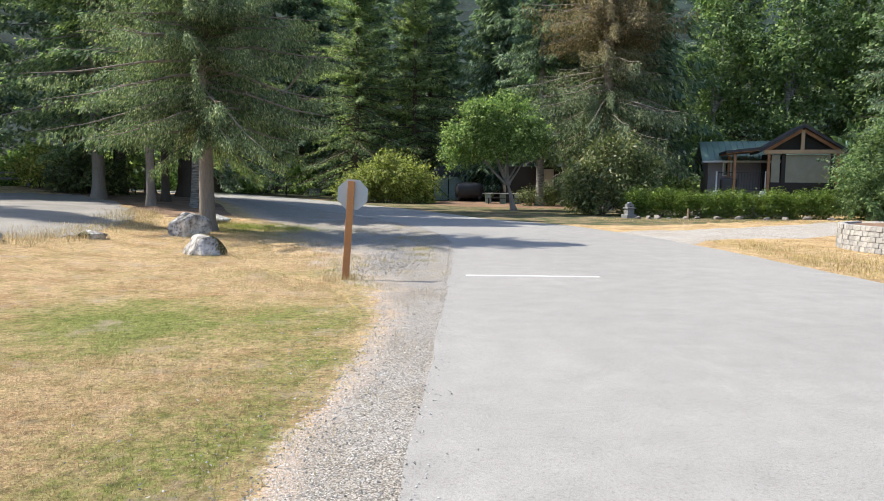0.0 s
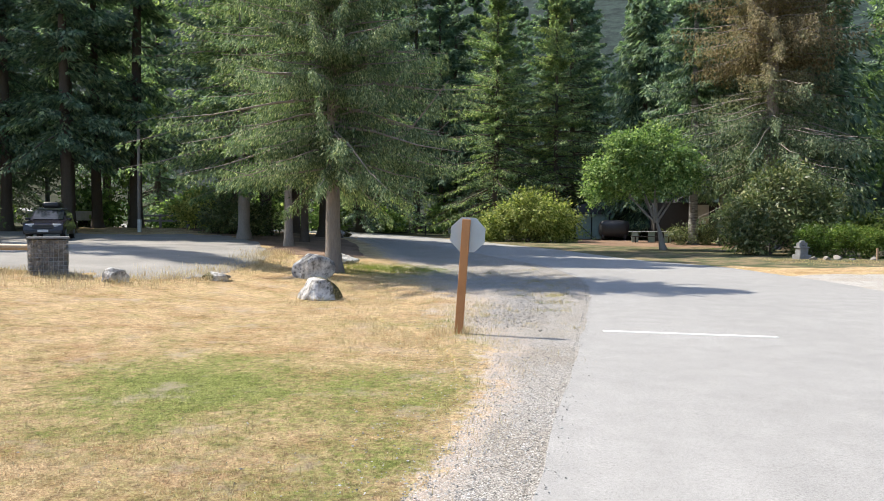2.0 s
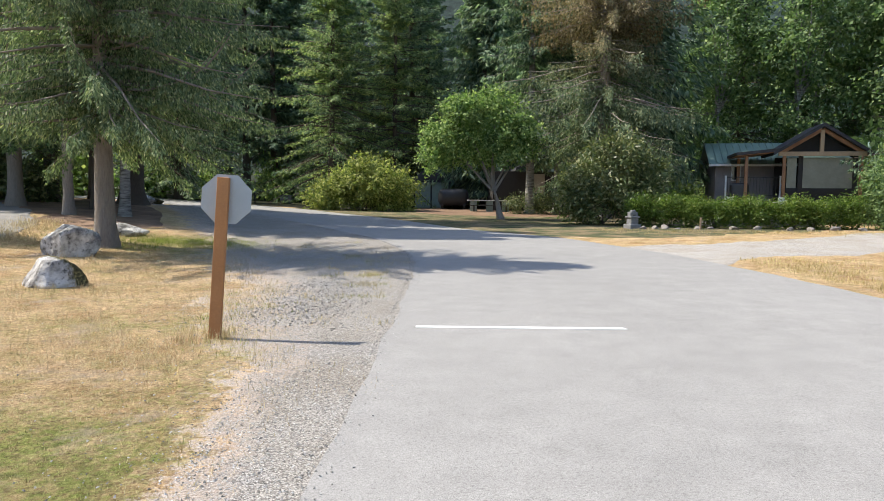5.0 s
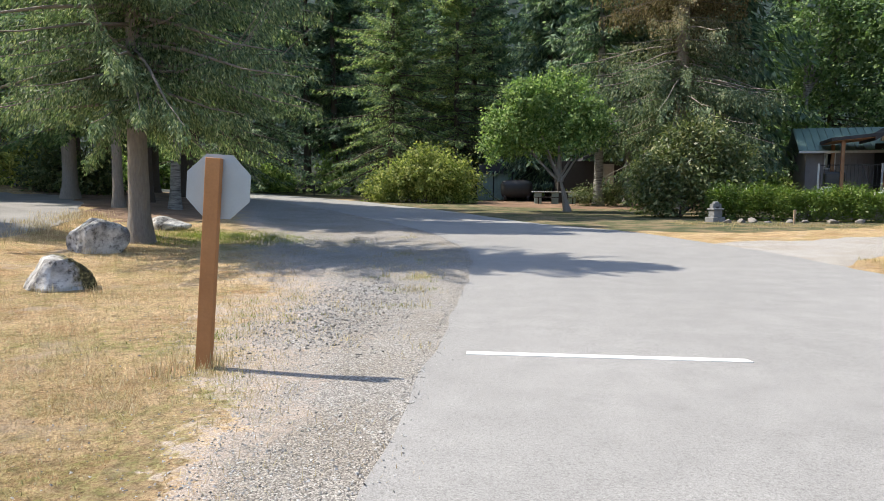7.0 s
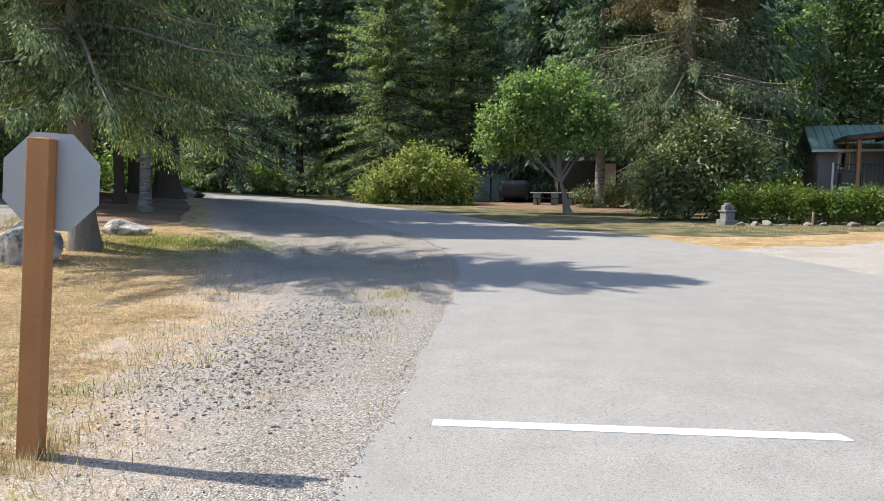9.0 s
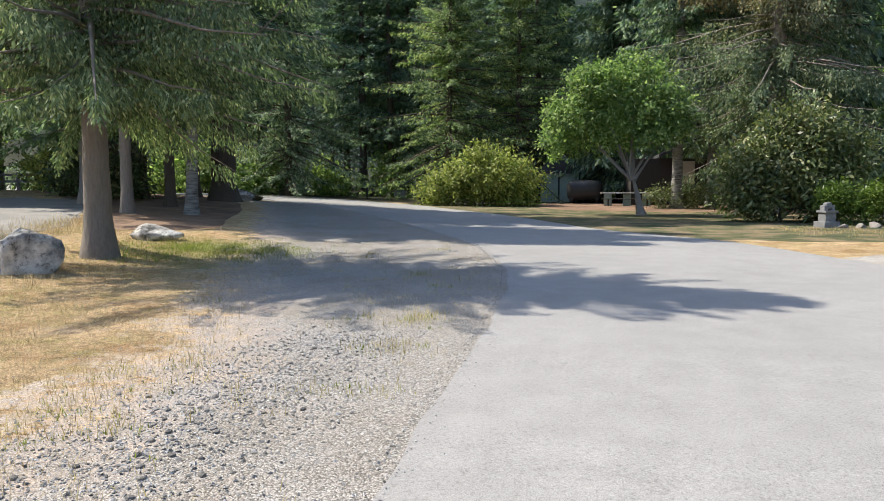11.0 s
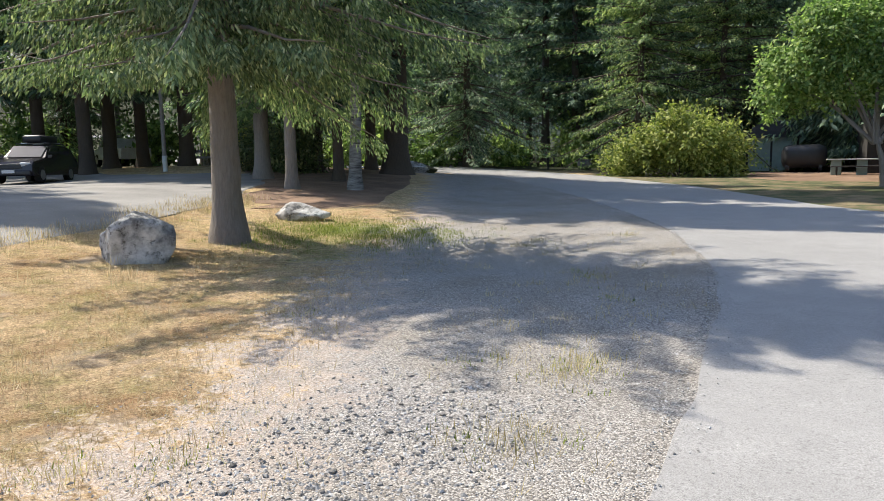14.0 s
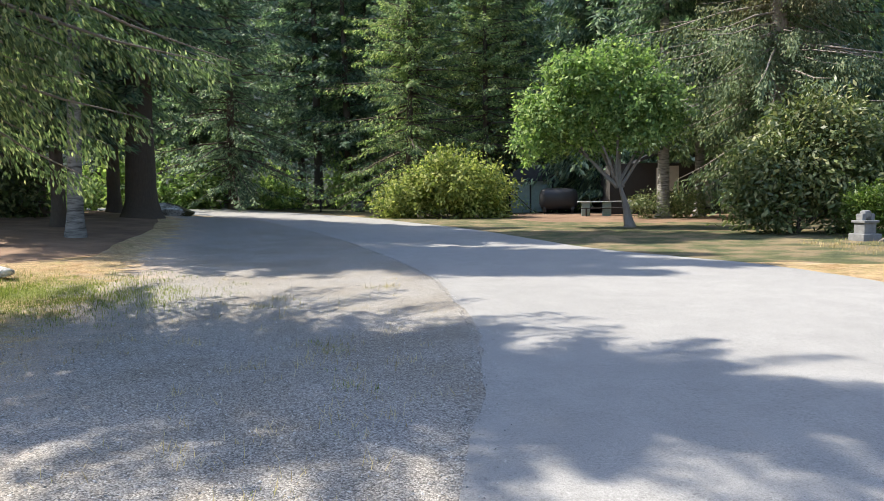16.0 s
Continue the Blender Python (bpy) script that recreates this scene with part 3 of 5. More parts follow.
def shrub(name, seed, at, lobes, count, leaf, wide, mat, label, category="shrub", group="", stem=0.03, shell=0.5):
    rng = np.random.default_rng(seed)
    t = thing(name, at, label, category, group)
    for one in branch_arrays(rng, (0, 0, 0), lobes, stem, 1):
        hold("stem", raw_mesh("stem", *one, DARKBARK, True), t)
    hold("leaves", raw_mesh("leaves", *leafy_arrays(rng, lobes, count, leaf, wide, shell), mat), t)
    return t


# ---- ground ----
def spaced(lo, hi, dense_lo, dense_hi, fine, grow=1.22):
    v = list(np.arange(dense_lo, dense_hi + 1e-6, fine))
    d = fine
    while v[-1] < hi:
        d *= grow
        v.append(v[-1] + d)
    d, w = fine, [dense_lo]
    while w[-1] > lo:
        d *= grow
        w.append(w[-1] - d)
    return np.array(w[:0:-1] + v)


gx, gy = spaced(-700, 700, -40, 24, 0.5), spaced(-500, 900, -4, 64, 0.5)
GX, GY = np.meshgrid(gx, gy, indexing="ij")
rng = np.random.default_rng(3)
bumps = 0.004 * np.sin(GX * 1.3 + 0.4 * GY) * np.cos(GY * 0.9) + 0.004 * np.sin(GX * 3.1 + 1) * np.cos(GY * 2.7)
GZ = height(GX, GY) - 0.014 + bumps
ii, jj = np.meshgrid(np.arange(len(gx) - 1), np.arange(len(gy) - 1), indexing="ij")
q = ii * len(gy) + jj
gf = np.stack([q, q + len(gy), q + len(gy) + 1, q + 1], -1).reshape(-1, 4)
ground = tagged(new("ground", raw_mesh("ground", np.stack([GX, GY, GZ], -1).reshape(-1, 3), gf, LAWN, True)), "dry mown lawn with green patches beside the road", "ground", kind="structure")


def resample(pts, n):
    p = np.array(pts, float)
    d = np.r_[0, np.cumsum(np.linalg.norm(np.diff(p, axis=0), axis=1))]
    # a smooth curve through the stations
    t = np.linspace(0, len(p) - 1, n)
    i = np.clip(t.astype(int), 0, len(p) - 2)
    u = (t - i)[:, None]
    p0, p1, p2, p3 = p[np.maximum(i - 1, 0)], p[i], p[i + 1], p[np.minimum(i + 2, len(p) - 1)]
    return 0.5 * (2 * p1 + (p2 - p0) * u + (2 * p0 - 5 * p1 + 4 * p2 - p3) * u ** 2 + (3 * p1 - p0 - 3 * p2 + p3) * u ** 3)


def sheet(name, left, right, lift, mat, label, category, n=160, m=14, ragged=0.0, seed=0, lip=0.009):
    """A surface between two lines on the plan, laid over the land."""
    rng = np.random.default_rng(seed)
    a, b = resample(left, n), resample(right, n)
    across = unit(b - a)
    for e, sign in ((a, -1), (b, 1)):
        wave = np.zeros(n)
        for size in (9, 21, 55):
            wave += 1.1 * np.convolve(rng.normal(0, 1, n + size), np.hanning(size + 2)[1:-1] / math.sqrt(size * 0.4), "same")[:n]
        e += across * (ragged * wave * sign)[:, None]
    t = np.r_[0, lip, np.linspace(0, 1, m - 2)[1:-1], 1 - lip, 1][None, :, None]
    p = a[:, None] * (1 - t) + b[:, None] * t
    z = height(p[..., 0], p[..., 1]) + lift
    edge = np.minimum(np.arange(m), np.arange(m)[::-1])
    z[:, edge == 0] -= lift + 0.024
    if ragged:      # both ends run out into the ground
        ends = np.clip(np.minimum(np.arange(n), np.arange(n)[::-1]) / 12, 0, 1)
        z -= (1 - ends[:, None]) * (lift + 0.024) * (edge > 0)
    v = np.concatenate([p, z[..., None]], -1).reshape(-1, 3)
    i, j = np.meshgrid(np.arange(n - 1), np.arange(m - 1), indexing="ij")
    q = i * m + j
    return tagged(new(name, raw_mesh(name, v, np.stack([q, q + 1, q + m + 1, q + m], -1).reshape(-1, 4), mat)), label, category, kind="structure")


ROAD_L = [(-0.5, -60), (-0.4, -20), (-0.35, 0), (-0.2, 5.6), (0.0, 11.4), (0.12, 17), (0.1, 20.3), (-0.1, 22.5), (-0.5, 24.4), (-1.2, 27.0), (-2.6, 30.4), (-5.8, 36.9), (-10, 42.9), (-15.5, 49.0), (-28, 56), (-60, 66), (-110, 76)]
ROAD_R = [(9.0, -60), (8.7, -20), (8.5, 0), (8.4, 8), (8.15, 13), (7.85, 17), (7.4, 20.6), (7.0, 23.2), (6.2, 25.8), (5.2, 28.8), (3.7, 31.0), (1.6, 34.2), (-2.2, 43.4), (-6.0, 49.8), (-10.5, 55.2), (-24, 63), (-58, 73), (-110, 84)]
road = sheet("road", ROAD_L, ROAD_R, 0.015, ASPHALT, "pale worn asphalt road curving away into the trees", "road", 700, 16, 0.016, 1, 0.006)
GRAV_L = [(-1.3, -60), (-1.1, -20), (-1.0, 0), (-0.95, 4.2), (-0.75, 6.5), (-0.7, 8.5), (-0.95, 11), (-1.7, 13.0), (-2.1, 14.3), (-2.1, 16), (-3.0, 18), (-4.2, 20.5), (-5.4, 23.5), (-6.4, 26.5), (-8.4, 31), (-11, 37), (-14.5, 43.5), (-20, 50)]
GRAV_R = [(0.3, -60), (0.3, -20), (0.3, 0), (0.3, 4.2), (0.4, 6.5), (0.4, 8.5), (0.5, 11), (0.6, 13.0), (0.7, 14.3), (0.7, 16), (0.7, 18), (0.6, 20.5), (0.4, 23.5), (0, 26.5), (-1.5, 31), (-4.5, 37), (-9, 43.5), (-15, 50)]


def margin_width(y):
    return np.interp(y, [5, 10, 12.5, 14.5, 18, 27, 50], [0.32, 0.42, 1.2, 1.7, 1.5, 1.3, 1.4])


GRAV_OUT = [(x - 1.15 * float(margin_width(y)), y) for x, y in GRAV_L]
shoulder = sheet("gravel_shoulder", GRAV_OUT, GRAV_R, 0.012, SHOULDER, "pale crushed gravel shoulder between lawn and asphalt", "gravel", 420, 40, 0.03, 2)
sv = np.array([v.co for v in shoulder.data.vertices])
inset = (sv[:, 0] - np.interp(sv[:, 1], [p[1] for p in GRAV_L], [p[0] for p in GRAV_L])) / margin_width(sv[:, 1])
shoulder.data.attributes.new("inset", "FLOAT", "POINT").data.foreach_set("value", inset.astype(np.float32))
lot = sheet("car_park", [(-9.8, 19), (-10.3, 17), (-13, 15.6), (-20, 14.8), (-40, 13), (-70, 10)], [(-10.6, 22.8), (-13, 28.2), (-19.5, 36.5), (-24, 36), (-42, 37), (-70, 38)], 0.006, SANDY, "packed pale gravel car park", "car park", 260, 40, 0.2, 4, 0.02)
drive = sheet("driveway", [(7.2, 20.6), (9.0, 22.1), (11.0, 23.05), (14.6, 24.9), (22, 28.5), (34, 34)], [(6.0, 26.0), (8.6, 26.4), (11.0, 27.8), (14.5, 30.3), (21.2, 34.8), (32, 41)], 0.002, DRIVE, "pale gravel driveway off the road", "driveway", 120, 20, 0.12, 5, 0.04)
litter = sheet("needle_litter_bed", [(-9.6, 27.4), (-12.4, 27.8), (-17, 33.5), (-21, 37.5), (-30, 45)], [(-8.8, 30.5), (-10.6, 35.5), (-13.6, 42.0), (-18, 48.5), (-32, 54)], 0.005, LITTER, "brown fallen needles under the trees", "ground", 160, 50, 0.22, 6)
verge = sheet("shady_lawn", [(9.5, 29.8), (4.4, 29.8), (1.2, 34.2), (-2.6, 43.2), (-6.4, 49.6), (-11, 55)], [(24, 37), (12, 45), (10, 50), (6, 58), (0, 62), (-9, 62)], 0.004, SHADYLAWN, "patchy green and brown lawn across the road, darkened in colour for tree shade", "ground", 120, 50, 0.15, 7)
stop_line = sheet("stop_line", [(0.40, 12.91), (1.6, 12.90), (2.97, 12.89)], [(0.40, 13.03), (1.6, 13.02), (2.94, 13.01)], 0.020, PAINT, "white painted stop line across the lane", "road marking", 30, 4)

# ---- the stop sign by the road ----
sign_post = thing("stop_sign", (-1.80, 12.22, gz(-1.8, 12.2)), "grey unpainted back of an octagonal sign on a brown wooden post", "road sign", turn=4)
lean = pose(0, 0, 0, -2, 3.6, 0)
b = box((0.125, 0.085, 2.0), (0, 0, 0.79), 0.006)
bmesh.ops.transform(b, matrix=lean, verts=b.verts)
part("post", b, POSTWOOD, sign_post)
oct8 = [(0.27 * math.cos(math.pi / 8 + k * math.pi / 4) / math.cos(math.pi / 8), 0.27 * math.sin(math.pi / 8 + k * math.pi / 4) / math.cos(math.pi / 8)) for k in range(8)]
b = prism(oct8, 0.004, at=(0.03, 0.047, 1.555))
bmesh.ops.transform(b, matrix=lean, verts=b.verts)
part("sign_plate", b, ALU, sign_post, "bare grey aluminium plate")


# ---- boulders ----
def boulder(name, seed, at, size, mat, label, turn=0.0, fine=5, top=0.0, planes=()):
    rng = np.random.default_rng(seed)
    b = bmesh.new()
    bmesh.ops.create_icosphere(b, subdivisions=fine, radius=1)
    cuts = unit(rng.normal(0, 1, (11, 3)))
    offs = rng.uniform(0.48, 0.84, 11)
    if planes:      # faces of its own: a normal and an offset each
        cuts, offs = unit(np.array([p[:3] for p in planes], float)), [p[3] for p in planes]
    for v in b.verts:
        p = np.array(v.co)
        for c, o in zip(cuts, offs):
            d = p @ c - o
            if d > 0:
                p = p - c * d * 0.93
        nv = Vector(p)
        p = p * (1 + 0.10 * noise.noise(nv * 2.2 + Vector((seed, 0, 0))) + 0.035 * noise.noise(nv * 7) + 0.012 * noise.noise(nv * 21))
        grow = 1 + top * p[2]
        v.co = (p[0] * grow * size[0] / 1.75, p[1] * grow * size[1] / 1.75, p[2] * size[2] / 1.45 + size[2] * 0.36)
    me = bpy.data.meshes.new(name)
    b.to_mesh(me)
    b.free()
    me.materials.append(mat)
    for p in me.polygons:
        p.use_smooth = True
    ob = new(name, me)
    ob.matrix_world = pose(at[0], at[1], gz(*at) - 0.05, 0, 0, turn)
    return tagged(ob, label, "boulder")


boulder("boulder", 4, (-7.62, 20.2), (1.12, 1.0, 0.92), ROCK, "large speckled grey granite boulder on the dry grass", 0, top=0.16,
        planes=((-0.45, -0.35, 0.85, 0.52), (0.25, 0.3, 0.92, 0.56), (0.75, -0.65, -0.05, 0.60), (-0.5, -0.85, 0.05, 0.68), (0.5, 0.85, 0.0, 0.66), (-0.8, 0.5, 0.2, 0.7), (0.3, -0.6, 0.7, 0.74), (0.7, -0.2, 0.55, 0.74)))
boulder("boulder", 9, (-5.75, 16.15), (0.92, 0.84, 0.60), MOSSY, "pale boulder half grown over with brown moss", 0,
        planes=((-0.66, -0.58, 0.45, 0.54), (0.45, 0.55, 0.72, 0.64), (0.80, -0.55, 0.25, 0.58), (-0.9, 0.3, 0.35, 0.75), (0.2, 0.95, 0.25, 0.84), (0.1, -0.85, 0.35, 0.72), (0.0, -0.1, 1.0, 0.64), (0.6, 0.1, 0.75, 0.74), (0.9, 0.4, 0.3, 0.82)))
boulder("boulder", 14, (-8.75, 25.5), (1.1, 0.8, 0.48), ROCK, "low flat pale boulder behind the spruce", 20)
boulder("boulder", 22, (-9.35, 17.9), (1.05, 0.6, 0.30), MOSSY, "low mossy boulder at the edge of the car park", 160)
boulder("boulder", 27, (-10.7, 15.75), (0.62, 0.5, 0.36), MOSSY, "small brown boulder at the edge of the car park", 70)

# ---- the spruce beside the road and the trees behind it ----
conifer("spruce_tree", 5, (-7.8, 22.25, gz(-7.8, 22.2)), 13.8, 3.7, 3.95, 0.24, NEEDLES, BARK, "tall spruce with drooping grey-green branches and a bare grey trunk", "spruce",
        whorls=38, per=8, nodes=22, twigs=36, leaf=0.115, wide=0.038, droop=0.30, hang=1.9, shape=0.86, low=0.72, low_at=0.12, ragged=0.34, scatter=2.4, curtain=0.30,
        extra=((4.1, -0.15, 0.0, 3.9, 0.55), (3.9, 0.25, -0.05, 4.1, 0.5), (4.0, -0.35, -0.05, 4.0, 0.5), (4.2, 0.05, 0.0, 3.7, 0.6), (4.9, -0.5, 0.1, 3.4, 0.4), (3.6, 2.9, -0.1, 3.6, 0.2), (3.3, 3.7, -0.1, 3.4, 0.2), (4.4, -1.3, 0.0, 3.6, 0.3)))
# birch and young trees drawn taller so that their shadows cover the far road
conifer("birch_tree", 6, (-12.0, 32.6, gz(-12, 32.6)), 19, 4.8, 3.5, 0.19, FIRLIGHT, BIRCH, "pale-barked tree with a mottled trunk on brown needles", "tree", lean=(0.045, 0.0),
        whorls=26, per=5, nodes=12, twigs=14, leaf=0.30, wide=0.07, droop=0.45, hang=0.7)
conifer("young_tree", 7, (-13.5, 31.2, gz(-13.5, 31.2)), 19, 3.8, 3.0, 0.18, FIR, BARK, "slender young conifer with a bare lower trunk", "conifer",
        whorls=24, per=5, nodes=10, twigs=14, leaf=0.34, wide=0.08, droop=0.4, hang=0.6)
conifer("young_tree", 8, (-14.5, 35.3, gz(-14.5, 35.3)), 22, 3.6, 3.0, 0.19, FIR, DARKBARK, "slender dark conifer with a bare lower trunk", "conifer",
        whorls=26, per=5, nodes=10, twigs=14, leaf=0.34, wide=0.08, droop=0.4, hang=0.6)
conifer("fir_tree", 9, (-16.0, 42.4, gz(-16, 42.4)), 31, 6.2, 5.4, 0.62, FIR, DARKBARK, "huge fir with a thick dark trunk", "fir",
        whorls=34, per=6, nodes=14, twigs=18, leaf=0.32, wide=0.13, droop=0.35, hang=0.5)

# ---- forest ----
KINDS = [
    dict(name="fir_tree", seed=31, h=27, base=2.2, radius=6.0, r=0.32, mat=FIR, label="tall dark green fir at the edge of the wood", whorls=32, per=7, nodes=11, twigs=18, leaf=0.27, wide=0.125, droop=0.4, hang=0.8, ragged=0.36, scatter=0.9, curtain=0.15),
    dict(name="fir_tree", seed=32, h=30, base=6.0, radius=4.6, r=0.40, mat=FIR, label="tall dark fir with a long bare trunk in the wood", whorls=26, per=6, nodes=8, twigs=14, leaf=0.42, wide=0.19, droop=0.32, hang=0.7, ragged=0.32, scatter=1.0, curtain=0.2),
    dict(name="fir_tree", seed=33, h=23, base=1.0, radius=6.2, r=0.27, mat=FIRLIGHT, label="full yellow-green fir with branches down to the ground", whorls=30, per=7, nodes=12, twigs=20, leaf=0.22, wide=0.10, droop=0.38, hang=0.9, ragged=0.40, scatter=0.9, curtain=0.12),
    dict(name="cedar_tree", seed=34, h=24, base=2.2, radius=5.2, r=0.42, mat=FIR, label="broad dark weeping cedar at the edge of the wood", whorls=34, per=7, nodes=10, twigs=9, leaf=0.7, wide=0.2, droop=0.55, hang=1.0, shape=0.6),
    dict(name="fir_tree", seed=35, h=27, base=5.2, radius=4.3, r=0.36, mat=FIR, label="tall blue-green fir with a bare trunk by the car park", whorls=26, per=5, nodes=12, twigs=15, leaf=0.36, wide=0.14, droop=0.36, hang=0.8, ragged=0.3),
]
PLACES = {
    0: [(-9, 70), (-20.5, 61), (-1.5, 72), (-15, 78), (-46, 68), (18, 66), (26, 62), (-27, 74), (33, 58), (41, 52), (-44, 45), (49, 60)],
    1: [(-18.4, 74), (-15.2, 72.5), (-17, 80), (-39, 84), (-33, 88), (-26, 86), (-18, 87), (-13, 84), (0, 80), (8, 79), (15, 86), (23, 86), (31, 82), (39, 78), (47, 72), (-5, 82), (4, 84), (-1, 93), (6.5, 92), (-9, 92), (11, 88), (-22, 80), (-30, 74), (-38, 72), (-46, 60), (-50, 50), (-56, 40), (-52, 33), (12, 80), (20, 78), (28, 74), (36, 70), (44, 64)],
    2: [(-3.0, 66.5), (-8.6, 65), (-33, 66), (5, 74), (34, 47)],
    3: [(14.5, 53), (5, 66)],
    # firs at (-19.2, 40.2) and (-23.2, 43.6) are added to shade the road
    4: [(-32.6, 39.6), (-31.6, 40.9), (-29.8, 42.4), (-34.8, 37), (-38.5, 36), (-42.5, 39), (-27, 49), (-19.2, 40.2), (-23.2, 43.6), (-20.5, 47.3), (-34.0, 26.5), (-29.2, 35.6)],
}
rng = np.random.default_rng(11)
for k, spots in PLACES.items():
    spec = dict(KINDS[k])
    first = None
    for x, y in spots:
        s = float(rng.uniform(0.88, 1.12))
        m = pose(x, y, gz(x, y) - 0.05, float(rng.normal(0, 0.8)), float(rng.normal(0, 0.8)), float(rng.uniform(0, 360)))
        if first is None:
            first = conifer(spec.pop("name"), spec.pop("seed"), (0, 0, 0), spec.pop("h"), spec.pop("base"), spec.pop("radius"), spec.pop("r"), spec.pop("mat"), DARKBARK, spec.pop("label"), "conifer", **spec)
            tagged(first, group="trees of the wood")
            first.matrix_world = m
        else:
            c = copy_thing(first, m @ Matrix.Diagonal((s, s, s, 1)))

# ---- single trees and shrubs ----
def broadleaf(name, seed, at, h, base, r, lobes, count, leaf, wide, mat, bark, label, category="tree", lean=(0, 0), stem=0.06, per=2):
    """A broad-leaved tree: a trunk that parts into limbs, and a crown in lobes."""
    rng = np.random.default_rng(seed)
    t = thing(name, at, label, category)
    tr = trunk_arrays(rng, base * 1.15, r, lean, 1.5, 12, 0.04)
    fork = np.array([lean[0] * base, lean[1] * base, base * 0.85])
    wood = [tr] + branch_arrays(rng, fork, lobes, stem, per)
    hold("trunk", raw_mesh("trunk", *join_arrays(wood), bark, True), t)
    hold("crown", raw_mesh("crown", *leafy_arrays(rng, lobes, count, leaf, wide, 0.6, 0.1), mat), t)
    return t


rng = np.random.default_rng(21)
fruit_lobes = [(-3.2, 0.2, 4.5, 1.2, 1.3, 1.2), (-2.0, -0.4, 5.5, 1.4, 1.4, 1.2), (-0.2, 0.3, 6.0, 1.4, 1.4, 1.1), (0.8, -0.3, 4.9, 1.2, 1.3, 1.0), (-1.4, 0.5, 4.1, 1.5, 1.5, 1.0), (-3.9, 0.0, 3.5, 0.8, 0.9, 0.7), (-0.6, 0.2, 6.7, 0.8, 0.9, 0.5), (0.1, -0.5, 3.9, 1.0, 1.1, 0.8), (1.4, 0.3, 4.2, 0.7, 0.8, 0.6), (-2.6, -0.5, 6.3, 0.7, 0.7, 0.5)]
broadleaf("fruit_tree", 40, (4.35, 43.6, gz(4.35, 43.6)), 7, 1.9, 0.17, fruit_lobes, 21000, 0.19, 0.11, LEAVES, BARK, "spreading broad-leaved tree with a forked pale trunk on the lawn", lean=(-0.22, 0), stem=0.085, per=1)

bush_lobes = [(-2.4, 0.3, 1.3, 1.7, 1.4, 1.25), (0.6, 0.0, 1.9, 2.3, 1.7, 1.75), (2.4, 0.2, 1.4, 1.4, 1.4, 1.4), (-0.8, 0.6, 1.9, 1.7, 1.5, 1.5), (-3.3, -0.2, 0.7, 1.0, 1.0, 0.8), (0.0, -0.4, 2.6, 1.2, 1.2, 1.0)]
shrub("bright_shrub", 41, (-4.5, 55.2, gz(-4.5, 55.2)), bush_lobes, 15000, 0.24, 0.13, LIMELEAVES, "large rounded yellow-green shrub beside the road", stem=0.03)
rhodo_lobes = [(-1.0, 0, 0.9, 1.0, 1.1, 0.8), (0.5, 0.2, 2.2, 1.6, 1.5, 1.3), (1.8, 0, 1.2, 1.2, 1.3, 1.2), (-0.6, 0.3, 2.5, 1.1, 1.1, 1.0), (1.4, 0.3, 3.4, 1.0, 1.1, 0.9), (-1.3, -0.2, 1.7, 0.8, 0.8, 0.8), (0.3, 0.2, 3.8, 0.8, 0.8, 0.6), (2.5, 0.1, 2.3, 0.8, 0.9, 0.9)]
shrub("rhododendron", 42, (8.95, 38.9, gz(8.95, 38.9)), rhodo_lobes, 19000, 0.23, 0.095, RHODO, "tall dark glossy rhododendron with pale leaf tips", stem=0.04, shell=0.85)
shrub("dark_shrub", 43, (7.6, 52.2, gz(7.6, 52.2)), [(-1.0, 0, 0.55, 1.1, 0.9, 0.6), (0.8, 0, 0.65, 1.2, 1.0, 0.7)], 5000, 0.16, 0.06, RHODO, "low dark green shrub in front of the house")
shrub("tall_shrub", 44, (22.6, 36.6, gz(22.6, 36.6)), [(0, 0, 1.2, 1.8, 1.6, 1.3), (0.4, 0, 2.8, 1.6, 1.5, 1.6), (-0.9, -0.2, 2.0, 1.2, 1.2, 1.2), (1.6, 0, 2.2, 1.5, 1.4, 1.8), (0.8, 0.2, 4.2, 1.2, 1.2, 1.2)], 17000, 0.19, 0.08, WOODLEAVES, "tall leafy shrub at the end of the hedge", stem=0.04)
shrub("bright_shrub", 45, (-24.2, 40.6, gz(-24.2, 40.6)), [(0, 0, 1.1, 1.1, 1.0, 0.9), (0.5, 0, 1.6, 0.7, 0.7, 0.6)], 4000, 0.2, 0.11, LIMELEAVES, "small bright green shrub beyond the car park")
shrub("dark_shrub", 46, (-20.4, 38.4, gz(-20.4, 38.4)), [(0, 0, 1.0, 1.5, 1.2, 1.2), (1.4, 0.3, 0.9, 1.2, 1.1, 1.1), (-1.0, 0.2, 0.8, 1.0, 1.0, 0.9)], 7000, 0.22, 0.10, RHODO, "rounded dark green shrub at the far side of the car park")

